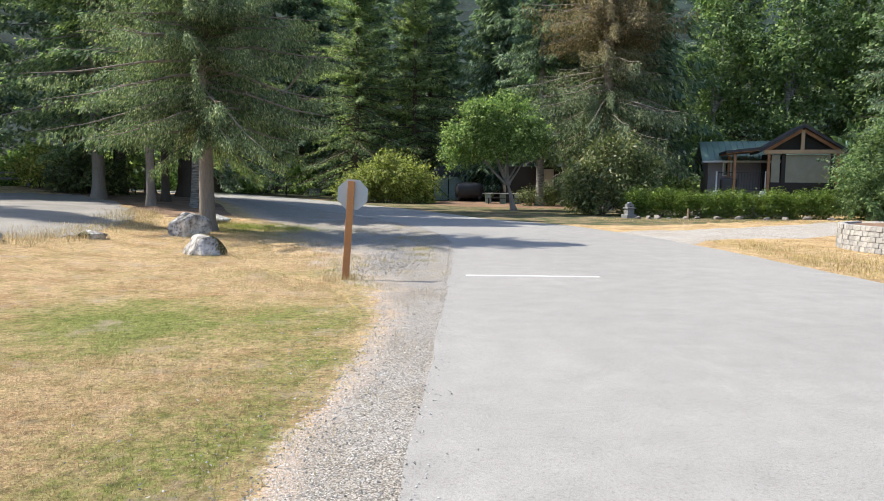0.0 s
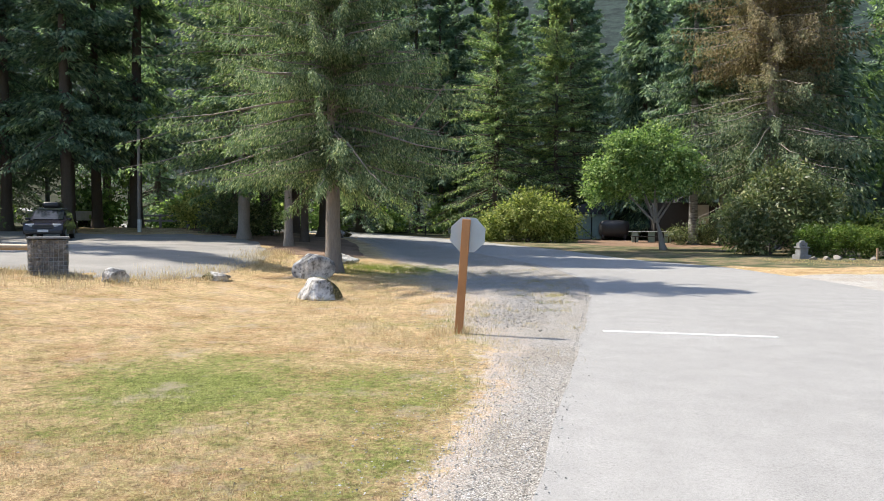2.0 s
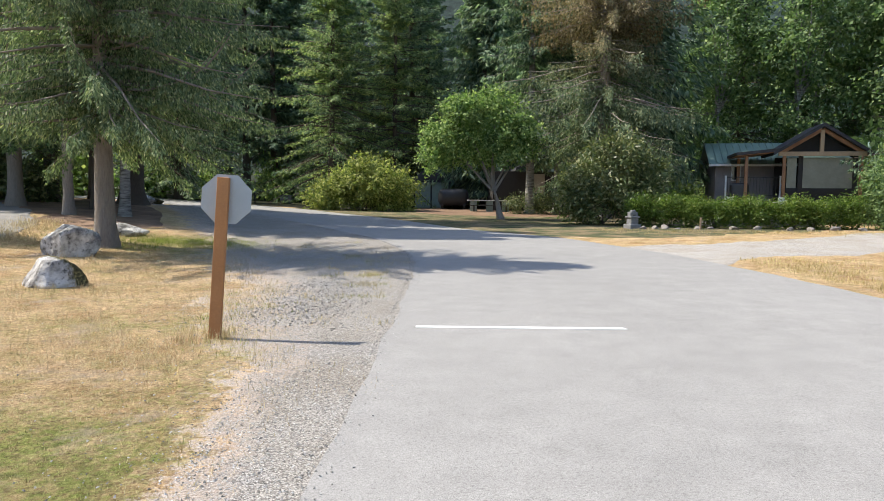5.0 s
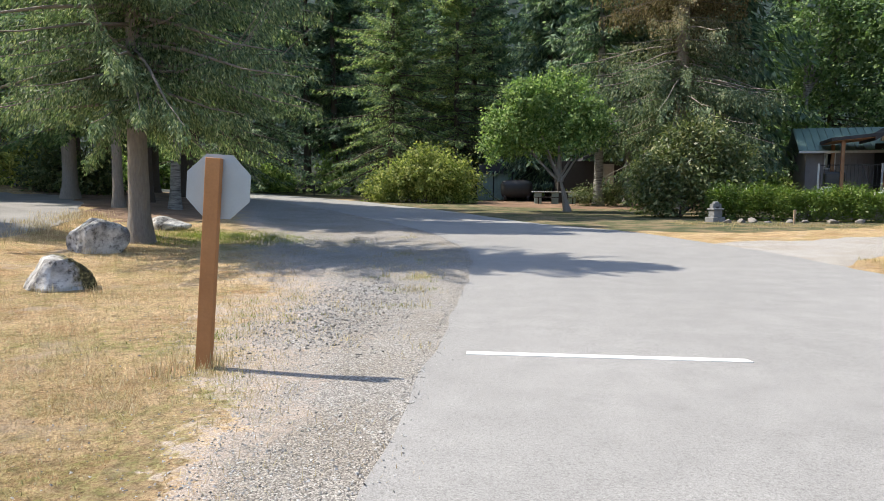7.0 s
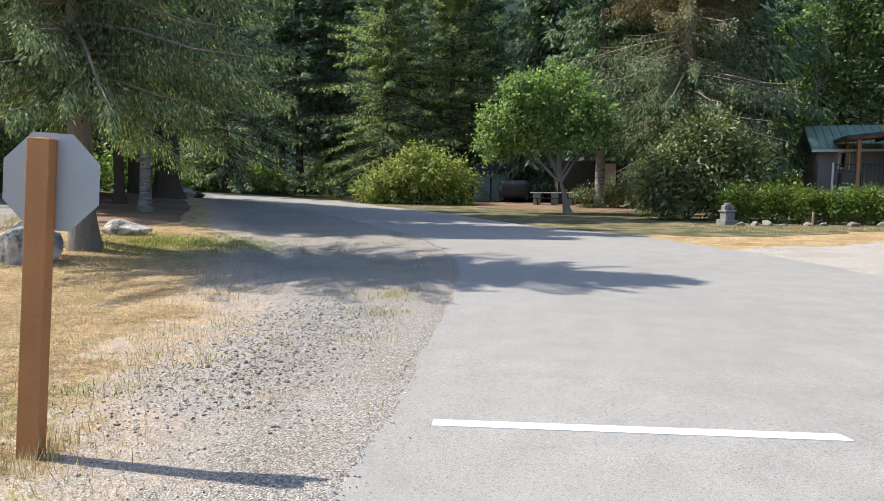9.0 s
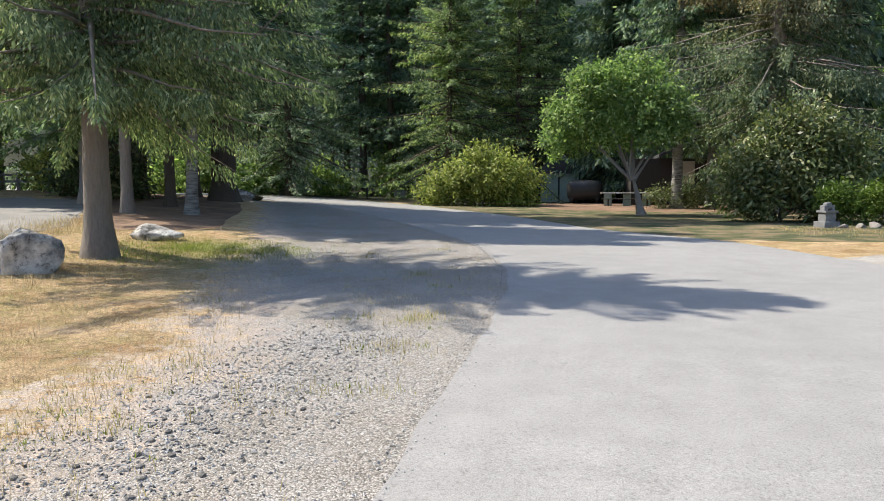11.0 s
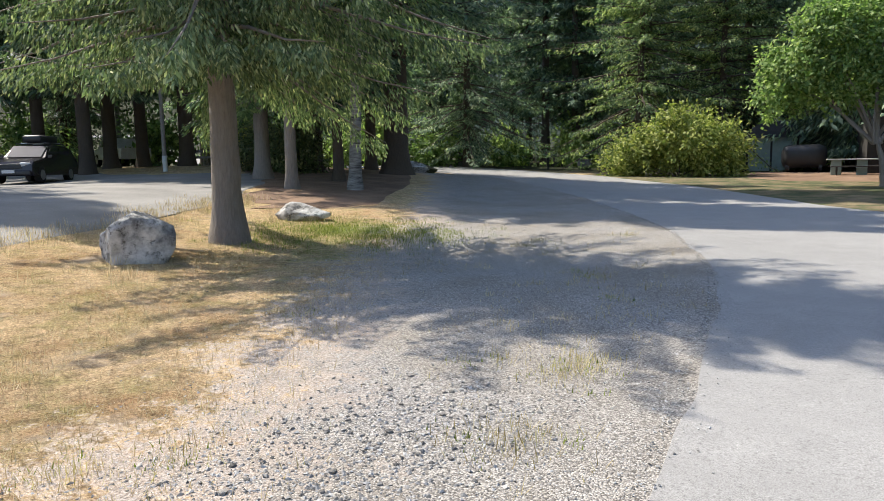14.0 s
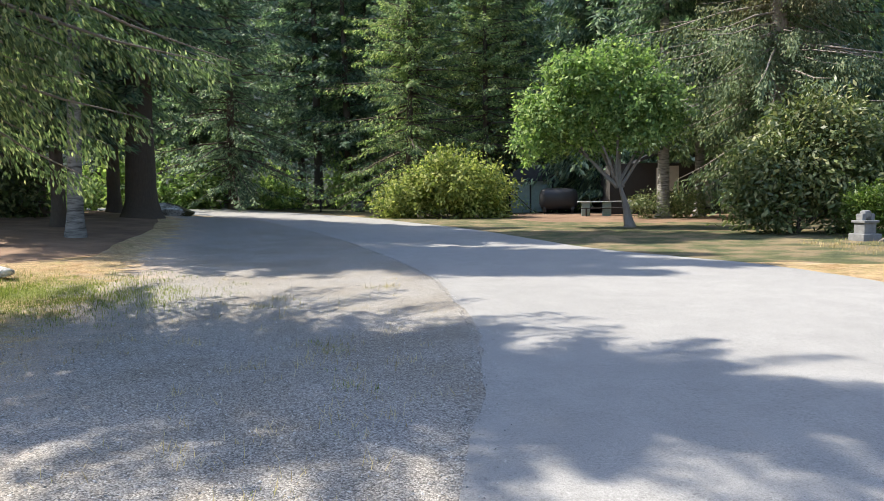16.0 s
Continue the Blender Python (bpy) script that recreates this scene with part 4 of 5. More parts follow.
# laurel hedge, plant by plant
h_lobes = [(0, 0, 0.62, 0.62, 0.55, 0.62), (-0.3, 0.1, 0.95, 0.42, 0.4, 0.45), (0.35, -0.1, 0.9, 0.42, 0.4, 0.48), (0.02, 0, 1.12, 0.38, 0.36, 0.36)]
laurel = shrub("laurel_bush", 47, (0, 0, 0), h_lobes, 3800, 0.13, 0.045, LAUREL, "clipped glossy green laurel bush of the hedge", "hedge plant", "hedge by the cabin", 0.02, 0.55)
laurel.matrix_world = pose(10.4, 37.0, gz(10.4, 37) - 0.02)
for k, (x, y, s) in enumerate([(11.75, 36.8, 1.12), (12.75, 36.7, 1.0), (13.7, 36.6, 1.05), (14.65, 36.6, 1.02), (15.6, 36.6, 1.08), (16.55, 36.6, 1.0), (17.5, 36.6, 1.06), (18.45, 36.6, 1.04), (19.4, 36.7, 1.1), (20.3, 36.7, 1.05)]):
    copy_thing(laurel, pose(x, y, gz(x, y) - 0.02, 0, 0, 67 * k) @ Matrix.Diagonal((s, s, s * (0.9 + 0.06 * math.sin(k * 2.3)), 1)))

# weeping cedars over the lawn, brown with cones
conifer("cedar_tree", 60, (10.8, 46.5, gz(10.8, 46.5)), 27, 3.9, 5.0, 0.45, CEDAR, BARK, "broad weeping cedar tinged brown with cones", "cedar",
        whorls=44, per=8, nodes=16, twigs=30, leaf=0.17, wide=0.075, droop=0.38, hang=1.5, shape=0.42, low=0.72, low_at=0.2, ragged=0.34, scatter=2.6, curtain=0.8)
conifer("cedar_tree", 61, (7.15, 52, gz(7.1, 52)), 24, 4.6, 3.8, 0.30, FIR, BIRCH, "tall weeping conifer with a pale mottled trunk", "cedar",
        whorls=28, per=6, nodes=12, twigs=16, leaf=0.30, wide=0.12, droop=0.5, hang=1.2)
conifer("cedar_tree", 62, (9.4, 54, gz(9.4, 54)), 23, 4.8, 3.6, 0.26, FIR, BIRCH, "tall weeping conifer with a slim pale trunk", "cedar",
        whorls=28, per=6, nodes=12, twigs=16, leaf=0.30, wide=0.12, droop=0.5, hang=1.2)
conifer("cedar_tree", 63, (26.6, 39.0, gz(26.6, 39)), 16, 1.5, 3.8, 0.3, FIR, DARKBARK, "dense grey-green conifer beside the cabin", "cedar",
        whorls=34, per=7, nodes=12, twigs=16, leaf=0.25, wide=0.10, droop=0.45, hang=1.0, shape=0.6)
conifer("fir_tree", 64, (-17.6, 34.6, gz(-17.6, 34.6)), 23, 3.4, 4.6, 0.3, FIRLIGHT, BARK, "lacy light green fir at the far side of the car park", "fir",
        whorls=34, per=7, nodes=14, twigs=20, leaf=0.22, wide=0.09, droop=0.26, hang=0.8, shape=0.7, scatter=1.2, curtain=0.2)

# broad-leaved trees behind the cabin and by the car park
al = [(0, 0, 6.0, 2.2, 2.2, 2.0), (1.0, 0.6, 9.5, 2.3, 2.2, 2.2), (-1.2, -0.4, 11, 2.1, 2.0, 2.2), (0.4, 0.2, 14.5, 2.1, 2.0, 2.3), (-0.4, 0, 17.5, 1.5, 1.5, 1.8), (-1.6, 0.8, 7.6, 1.6, 1.6, 1.6), (1.7, -0.9, 12.4, 1.5, 1.5, 1.6)]
alder = broadleaf("alder_tree", 70, (22, 57, gz(22, 57)), 19, 9, 0.22, al, 9500, 0.30, 0.19, WOODLEAVES, BIRCH, "tall slender broad-leaved tree at the edge of the wood", stem=0.08)
tagged(alder, group="trees of the wood")
for k, (x, y, s) in enumerate([(27, 55, 1.1), (32.5, 54, 1.15), (37, 50, 1.1), (17.5, 63, 1.0), (42, 57, 1.2), (-41, 47, 0.9), (-36, 50, 0.8), (-39, 24, 0.9)]):
    copy_thing(alder, pose(x, y, gz(x, y) - 0.05, 0, 0, 71 * k) @ Matrix.Diagonal((s, s, s, 1)))
mp = [(0, 0, 4.6, 2.4, 2.2, 1.4), (2.0, 0.3, 5.2, 1.9, 1.8, 1.3), (-1.6, 0.5, 6.0, 2.0, 2.0, 1.6), (1.0, -1.0, 3.9, 1.8, 1.6, 1.0), (0.6, 0.4, 7.0, 2.0, 2.0, 1.5)]
broadleaf("maple_tree", 72, (-31.5, 25.8, gz(-31.5, 25.8)), 8, 3.2, 0.22, mp, 12000, 0.2, 0.14, LIMELEAVES, DARKBARK, "spreading light green maple overhanging the car park")

# the bare pale snag above the cabin
snag = thing("birch_snag", (32.2, 62, gz(32.2, 62)), "bare white birch trunk standing among the leaves", "tree")
hold("trunk", raw_mesh("trunk", *trunk_arrays(np.random.default_rng(3), 21, 0.24, (0.01, 0), 1.3), BIRCH, True), snag)

# undergrowth along the edge of the wood
ug = [(-1.1, 0, 0.8, 1.3, 1.1, 0.9), (0.9, 0.2, 1.2, 1.4, 1.2, 1.2), (0.1, 0.3, 1.7, 1.0, 1.0, 0.9)]
under = shrub("undergrowth_bush", 80, (-30.5, 49, gz(-30.5, 49)), ug, 2000, 0.32, 0.18, LEAVES, "leafy undergrowth bush at the edge of the wood", "shrub", "undergrowth of the wood")
rng = np.random.default_rng(81)
UNDER = [(-36, 46), (-41, 41), (-44, 36), (-27, 53), (-34, 53), (-23.5, 61.5), (-19, 66), (-14.5, 70), (-46, 30), (-39, 33), (-47, 22), (14, 60), (19, 57.5), (25, 53), (29.5, 51.5), (34.5, 48.5), (39, 46), (16.5, 50), (27, 44), (31, 44), (-6, 74), (1, 74), (7, 70), (-11, 73), (-28, 62), (-33, 57), (13, 66), (19, 70), (-50, 40), (-53, 30)]
for x, y in UNDER:
    s = float(rng.uniform(0.8, 1.5))
    copy_thing(under, pose(x, y, gz(x, y) - 0.05, 0, 0, float(rng.uniform(0, 360))) @ Matrix.Diagonal((s, s, s * float(rng.uniform(0.8, 1.3)), 1)))

# ---- cabin with its porch ----
SIDING = surface("grey_board_siding", [(0.3, (0.24, 0.22, 0.225)), (0.7, (0.30, 0.275, 0.28))], 0.8, 30.0, 0.8, 0.2, 0.004)
GREENROOF = surface("green_metal_roof", [(0.3, (0.16, 0.24, 0.20)), (0.7, (0.20, 0.29, 0.245))], 1.0, 20.0, 0.45, 0.05, 0.003)
DARKROOF = surface("dark_shingles", [(0.3, (0.03, 0.03, 0.035)), (0.7, (0.06, 0.06, 0.068))], 1.5, 25.0, 0.8, 0.4, 0.01)
TIMBER = surface("stained_timber", [(0.3, (0.26, 0.12, 0.055)), (0.7, (0.36, 0.19, 0.095))], 1.5, 30.0, 0.65, 0.25, 0.004)
PALETIMBER = surface("pale_timber_beam", [(0.3, (0.40, 0.28, 0.17)), (0.7, (0.50, 0.36, 0.23))], 1.5, 30.0, 0.65, 0.25, 0.004)
WHITE = plain("white_paint", (0.78, 0.78, 0.76), 0.5)
BLACK = plain("black_metal", (0.03, 0.03, 0.033), 0.45)
SCREEN = plain("pale_screen_cloth", (0.33, 0.33, 0.26), 0.8)
# dark boards, taken nearly black to put the shade at the house into the colour
DARKWALL = plain("shade_toned_dark_boards", (0.032, 0.029, 0.027), 0.8)


def build_glass(nt, bsdf, node):
    bsdf.inputs["Base Color"].default_value = (0.02, 0.025, 0.03, 1)
    bsdf.inputs["Roughness"].default_value = 0.06


GLASS = material("dark_window_glass", build_glass)
cz = gz(18, 42)
cabin = thing("cabin", (0, 0, 0), "grey board cabin with a green ribbed metal roof behind a hedge", "cabin")
part("wall", box((9.0, 4.4, 2.9), (20.3, 44.9, cz + 1.65), 0.01), SIDING, cabin)
for k in range(30):
    part("board_batten", box((0.04, 0.02, 2.85), (15.95 + 0.3 * k, 42.69, cz + 1.65)), SIDING, cabin)
b = prism([(-2.75, 0), (0, 1.45), (2.75, 0), (2.75, -0.08), (0, 1.36), (-2.75, -0.08)], 9.7, at=(20.2, 44.9, 3.5), axis="x")
part("roof", b, GREENROOF, cabin)
slope = math.degrees(math.atan2(1.45, 2.75))
for k in range(25):
    part("roof_seam", box((0.035, 3.1, 0.045), (15.42 + 0.4 * k, 43.52, 4.25), 0, (slope, 0, 0)), GREENROOF, cabin)
part("eave_trim", box((9.7, 0.05, 0.13), (20.2, 42.12, 3.41), 0.005), WHITE, cabin)
win = part("window_frame", box((0.58, 0.06, 0.95), (17.0, 42.66, 2.93), 0.008), WHITE, cabin, "white window frame")
part("pane", box((0.42, 0.02, 0.78), (17.0, 42.622, 2.93)), GLASS, win)
part("floor_plinth", box((9.0, 4.4, 0.3), (20.3, 44.9, cz + 0.1)), DARKWALL, cabin)

porch = thing("porch", (0, 0, 0), "open timber porch with a dark gable roof and a pale screen", "porch")
part("deck", box((7.4, 3.2, 0.25), (19.9, 41.0, cz + 0.45), 0.01), TIMBER, porch)
for x, y in ((17.05, 39.7), (19.05, 39.7), (23.0, 39.7), (17.05, 42.2), (23.0, 42.2)):
    part("post", box((0.17, 0.17, 3.85 - cz - 0.1), (x, y, (3.85 + cz) / 2 + 0.02), 0.012), TIMBER, porch)
part("tie_beam", box((4.5, 0.2, 0.24), (20.98, 39.68, 3.93), 0.012), PALETIMBER, porch)
part("king_post", box((0.2, 0.18, 1.2), (20.95, 39.68, 4.65), 0.012), PALETIMBER, porch)
for sgn in (-1, 1):
    part("rafter", box((2.5, 0.16, 0.2), (20.95 + sgn * 1.08, 39.68, 4.62), 0.012, (0, sgn * 32, 0)), TIMBER, porch)
part("gable_infill", prism([(-1.9, 0), (1.9, 0), (0, 1.12)], 0.05, at=(20.95, 40.2, 4.0)), DARKWALL, porch)
b = prism([(-2.55, -0.12), (0, 1.48), (2.55, -0.12), (2.55, 0.06), (0, 1.68), (-2.55, 0.06)], 3.4, at=(20.95, 41.0, 3.95))
part("gable_roof", b, DARKROOF, porch)
b = prism([(-1.15, -0.02), (1.2, 0.22), (1.2, 0.38), (-1.15, 0.14)], 3.4, at=(17.6, 41.0, 3.86))
part("side_roof", b, DARKROOF, porch)
part("side_ceiling", prism([(-1.1, -0.05), (1.2, 0.18), (1.2, 0.21), (-1.1, -0.02)], 3.3, at=(17.6, 41.0, 3.85)), TIMBER, porch)
part("screen", box((2.55, 0.03, 1.72), (21.35, 39.9, 2.86)), SCREEN, porch, "pale roll-down screen")
part("screen", box((0.5, 0.03, 1.72), (19.5, 39.9, 2.86)), SCREEN, porch, "pale narrow screen")
for x in (19.95, 22.75):
    part("screen_post", box((0.24, 0.1, 2.6), (x, 39.87, 2.55), 0.01), DARKWALL, porch)
part("back_wall", box((3.9, 0.12, 2.9), (21.05, 42.3, 2.4)), DARKWALL, porch)
part("knee_wall", box((3.9, 0.1, 0.9), (21.05, 39.9, 1.55), 0.01), DARKWALL, porch)
railing = thing("railing", (16.0, 40.2, 0), "black metal porch railing with white end posts", "railing")
part("top_rail", box((2.9, 0.05, 0.05), (1.55, 0, 2.62), 0.006), BLACK, railing)
part("bottom_rail", box((2.9, 0.04, 0.04), (1.55, 0, 1.55), 0.006), BLACK, railing)
for k in range(17):
    part("baluster", box((0.02, 0.02, 1.1), (0.16 + 0.175 * k, 0, 2.08)), BLACK, railing)
for x in (0.05, 3.0):
    part("end_post", box((0.09, 0.09, 1.9), (x, 0, 1.75), 0.008), WHITE, railing)
grill = thing("barbecue", (16.75, 39.95, cz + 0.1), "covered black barbecue on the porch", "barbecue")
part("cover", box((1.0, 0.5, 0.95), (0, 0, 1.35), 0.12), BLACK, grill)
for x in (-0.4, 0.4):
    part("leg", box((0.06, 0.4, 0.95), (x, 0, 0.45), 0.01), BLACK, grill)

# cabin and porch stand aslant to the road
ASLANT = pose(22.34, 43.21, 0.31, 0, 0, -14.4) @ pose(-20.95, -39.7, 0)
for whole in (cabin, porch, railing, grill):
    whole.matrix_world = ASLANT @ whole.matrix_world


def garden_chair(at, turn):
    c = thing("garden_chair", at, "white plastic garden chair behind the hedge", "chair", "garden chairs", turn=turn)
    part("seat", box((0.5, 0.48, 0.04), (0, 0, 0.42), 0.015), WHITE, c)
    part("backrest", prism([(-0.25, 0), (0.25, 0), (0.27, 0.32), (0.18, 0.45), (-0.18, 0.45), (-0.27, 0.32)], 0.03, at=(0, 0.24, 0.45), bevel=0.008), WHITE, c)
    for x in (-0.22, 0.22):
        part("armrest", box((0.05, 0.46, 0.03), (x, 0, 0.65), 0.01), WHITE, c)
        for y in (-0.2, 0.2):
            part("leg", box((0.04, 0.04, 0.65 if y < 0 else 0.45), (x, y, 0.325 if y < 0 else 0.225), 0.006), WHITE, c)
    return c


first_chair = garden_chair((15.4, 39.0, gz(15.4, 39) + 0.55), 170)
copy_thing(first_chair, pose(17.9, 39.0, gz(17.9, 39) + 0.55, 0, 0, 200))
patio = thing("patio", (16.8, 38.9, gz(16.8, 38.9)), "raised paved patio behind the hedge", "patio")
part("slab", box((5.0, 1.5, 0.7), (0, 0, 0.2), 0.02), SANDY, patio)

# ---- hedge border, ornament and stake ----
rng = np.random.default_rng(90)
PEBBLY = surface("border_stone", [(0.3, (0.16, 0.145, 0.13)), (0.7, (0.34, 0.31, 0.28))], 5.0, 40.0, 0.9, 0.6, 0.01)
for k, x in enumerate([9.9, 10.5, 11.0, 11.6, 12.5, 13.1, 14.0, 15.3, 16.6, 17.6, 18.9, 20.0]):
    s = float(rng.uniform(0.22, 0.42))
    o = boulder("border_stone", 100 + k, (x, 35.5 + float(rng.normal(0, 0.12)) - 0.6 * math.exp(-(x - 9) / 2)), (s * 1.3, s, s * 0.7), PEBBLY, "rounded grey stone edging the hedge bed", float(rng.uniform(0, 360)), 3)
    tagged(o, category="stone", group="stones edging the hedge bed")
STONE = surface("cast_stone", [(0.3, (0.15, 0.155, 0.16)), (0.7, (0.25, 0.255, 0.26))], 4.0, 60.0, 0.9, 0.5, 0.006)
b = box((0.75, 0.7, 0.3), (0, 0, 0.13), 0.03)
box((0.5, 0.48, 0.42), (0, 0, 0.46), 0.03, bm=b)
box((0.62, 0.6, 0.09), (0, 0, 0.7), 0.02, bm=b)
box((0.16, 0.3, 0.26), (-0.18, 0, 0.85), 0.03, bm=b)
box((0.16, 0.3, 0.26), (0.18, 0, 0.85), 0.03, bm=b)
box((0.3, 0.28, 0.3), (0, 0, 0.95), 0.08, bm=b)
me = bpy.data.meshes.new("garden_ornament")
b.to_mesh(me)
b.free()
me.materials.append(STONE)
orn = tagged(new("garden_ornament", me), "stacked grey stone garden ornament beside the rhododendron", "ornament")
orn.matrix_world = pose(9.55, 35.5, gz(9.55, 35.5) - 0.02, 0, 0, 20) @ Matrix.Scale(0.78, 4)
stake = thing("marker_stake", (12.3, 34.6, gz(12.3, 34.6)), "short pale wooden stake in the grass", "stake")
part("stake", box((0.07, 0.05, 0.62), (0, 0, 0.25), 0.005), PALETIMBER, stake)

# ---- retaining wall of concrete blocks across the road ----
BLOCK = surface("split_face_block", [(0.3, (0.36, 0.355, 0.345)), (0.7, (0.52, 0.515, 0.50))], 5.0, 40.0, 0.95, 0.9, 0.02, tint=((0.72, 0.72, 0.74), (1.08, 1.07, 1.05)))
wall = thing("retaining_wall", (14.95, 19.2, gz(14.95, 19.2)), "curved retaining wall of pale split concrete blocks", "retaining wall")
b = bmesh.new()
bmesh.ops.create_cone(b, cap_ends=True, segments=48, radius1=3.2, radius2=3.15, depth=0.72, matrix=pose(0, 0, 0.29))
part("fill", b, LITTER, wall)
bb = box((0.30, 0.2, 0.142), (0, 0, 0), 0.012)
block_me = bpy.data.meshes.new("block")
bb.to_mesh(block_me)
bb.free()
block_me.materials.append(BLOCK)
for row in range(5):
    n = 46
    for k in range(n):
        a = math.radians(120 + 150 * (k + 0.5 * (row % 2)) / n)
        if math.degrees(a) > 270:
            continue
        jut = random.uniform(-0.02, 0.02)
        ob = hold("block", block_me, wall)
        ob.matrix_basis = pose((3.3 + jut) * math.cos(a), (3.3 + jut) * math.sin(a), 0.05 + 0.148 * row, 0, 0, math.degrees(a) + 90) @ Matrix.Diagonal((0.62, 1, 1, 1))

# ---- house and shed behind the fruit tree ----
MINT = plain("pale_green_boards", (0.33, 0.42, 0.38), 0.7)
CREAM = plain("cream_panels", (0.50, 0.47, 0.42), 0.7)
hz = gz(9.5, 58)
house = thing("house", (0, 0, 0), "dark timbered house with cream panels under the trees", "house")
part("wall", box((9.0, 6, 3.2), (9.6, 61.2, hz + 1.5), 0.02), DARKWALL, house)
part("roof", prism([(-3.0, 0), (0, 1.35), (3.0, 0), (3.0, -0.2), (0, 1.12), (-3.0, -0.2)], 7.0, at=(9.8, 61, hz + 3.35)), DARKROOF, house)
part("gable_peak", prism([(-0.7, 0), (0.7, 0), (0, 0.33)], 0.06, at=(9.8, 57.45, hz + 4.2)), CREAM, house, "pale gable peak")
for x0, w, z0, h0 in ((8.7, 0.9, 1.4, 1.5), (10.7, 0.8, 0.4, 2.1), (12.0, 0.8, 0.05, 1.3), (13.0, 0.9, 0.05, 1.3), (8.0, 0.35, 0.5, 2.3)):
    part("panel", box((w, 0.05, h0), (x0, 58.16, hz + z0 + h0 / 2), 0.008), CREAM, house)
dr = part("door", box((0.85, 0.06, 2.0), (9.75, 58.15, hz + 1.02), 0.01), BLACK, house, "dark front door")
part("door_handle", rod(0.02, 0.12, (0.32 + 9.75, 58.08, hz + 1.0), (0, 90, 0)), ALU, dr)
shed = thing("garden_shed", (0, 0, 0), "pale green garden shed with dark corner boards", "shed")
sz = gz(0.2, 64)
part("wall", box((3.0, 2.4, 2.3), (0.3, 65.2, sz + 1.15), 0.01), MINT, shed)
for x in (-1.2, 0.25, 1.8):
    part("corner_board", box((0.12, 0.05, 2.3), (x, 63.97, sz + 1.15), 0.006), DARKWALL, shed)
part("roof", prism([(-1.8, -0.05), (-0.9, 0.75), (0.9, 0.95), (1.8, -0.05), (1.7, -0.15), (-1.7, -0.15)], 2.9, at=(0.3, 65.2, sz + 2.35)), DARKROOF, shed)
part("shed_door", box((0.85, 0.05, 1.9), (1.0, 63.97, sz + 0.97), 0.01), MINT, shed)
for x in (0.75, 1.35):
    part("round_vent", rod(0.16, 0.05, (x, 63.98, sz + 2.55), (90, 0, 0), 20), BLACK, shed)
tarp = thing("covered_trailer", (2.1, 62.4, gz(2.1, 62.4)), "vehicle under a black cover beside the shed", "covered vehicle")
b = box((2.5, 3.4, 1.45), (0, 0, 0.95), 0.42)
part("cover", b, BLACK, tarp, smooth=True)
for x in (-0.9, 0.9):
    part("wheel", rod(0.3, 0.2, (x - 0.1, -1.3, 0.3), (0, 90, 0), 20), BLACK, tarp)
table = thing("picnic_table", (4.7, 56.2, gz(4.7, 56.2)), "long white picnic table on the needle-covered ground", "table")
part("tabletop", box((3.3, 0.75, 0.06), (0, 0, 0.84), 0.01), WHITE, table)
for x in (-1.2, 0.0, 1.2):
    part("trestle", box((0.5, 0.06, 0.8), (x, -0.2, 0.4), 0.01), MINT, table)
for y in (-0.65, 0.65):
    part("bench", box((3.0, 0.28, 0.05), (0, y, 0.46), 0.01), DARKWALL, table)
    for x in (-1.2, 1.2):
        part("bench_leg", box((0.08, 0.25, 0.44), (x, y, 0.22), 0.006), DARKWALL, table)
sheet("needle_litter_lawn", [(10.5, 47.5), (6, 47.0), (2, 48.5), (-1.5, 52.5)], [(13, 58), (8, 60), (3, 62), (-2, 62.5)], 0.010, LITTER, "brown fallen needles in front of the house", "ground", 100, 30, 0.25, 17)
util = thing("utility_box", (-12.4, 64.5, gz(-12.4, 64.5)), "small grey utility box at the roadside", "utility box")
part("cabinet", box((0.9, 0.6, 0.7), (0, 0, 0.33), 0.04), STONE, util)
part("lid", box((0.98, 0.68, 0.06), (0, 0, 0.71), 0.015), STONE, util)
mark = thing("marker_post", (-14.6, 62.5, gz(-14.6, 62.5)), "short dark marker post at the roadside", "post")
part("post", box((0.12, 0.12, 0.9), (0, 0, 0.42), 0.01), DARKWALL, mark)
boulder("boulder", 120, (-17.4, 47.2), (1.9, 1.1, 0.75), MOSSY, "long dark boulder beside the road under the fir", 10)

# ---- gabion pillars, rail and fence by the car park ----
PEBBLE = surface("gabion_stone", [(0.3, (0.14, 0.135, 0.13)), (0.7, (0.42, 0.40, 0.38))], 9.0, 50.0, 0.9, 0.6, 0.01, tint=((0.55, 0.55, 0.55), (1.25, 1.22, 1.18)))
WIRE = plain("galvanised_wire", (0.45, 0.46, 0.47), 0.4, 0.8)


def pebble_mesh(seed):
    rng = np.random.default_rng(seed)
    b = bmesh.new()
    bmesh.ops.create_icosphere(b, subdivisions=1, radius=1)
    for v in b.verts:
        v.co *= float(rng.uniform(0.75, 1.1))
    me = bpy.data.meshes.new("stone")
    b.to_mesh(me)
    b.free()
    me.materials.append(PEBBLE)
    return me


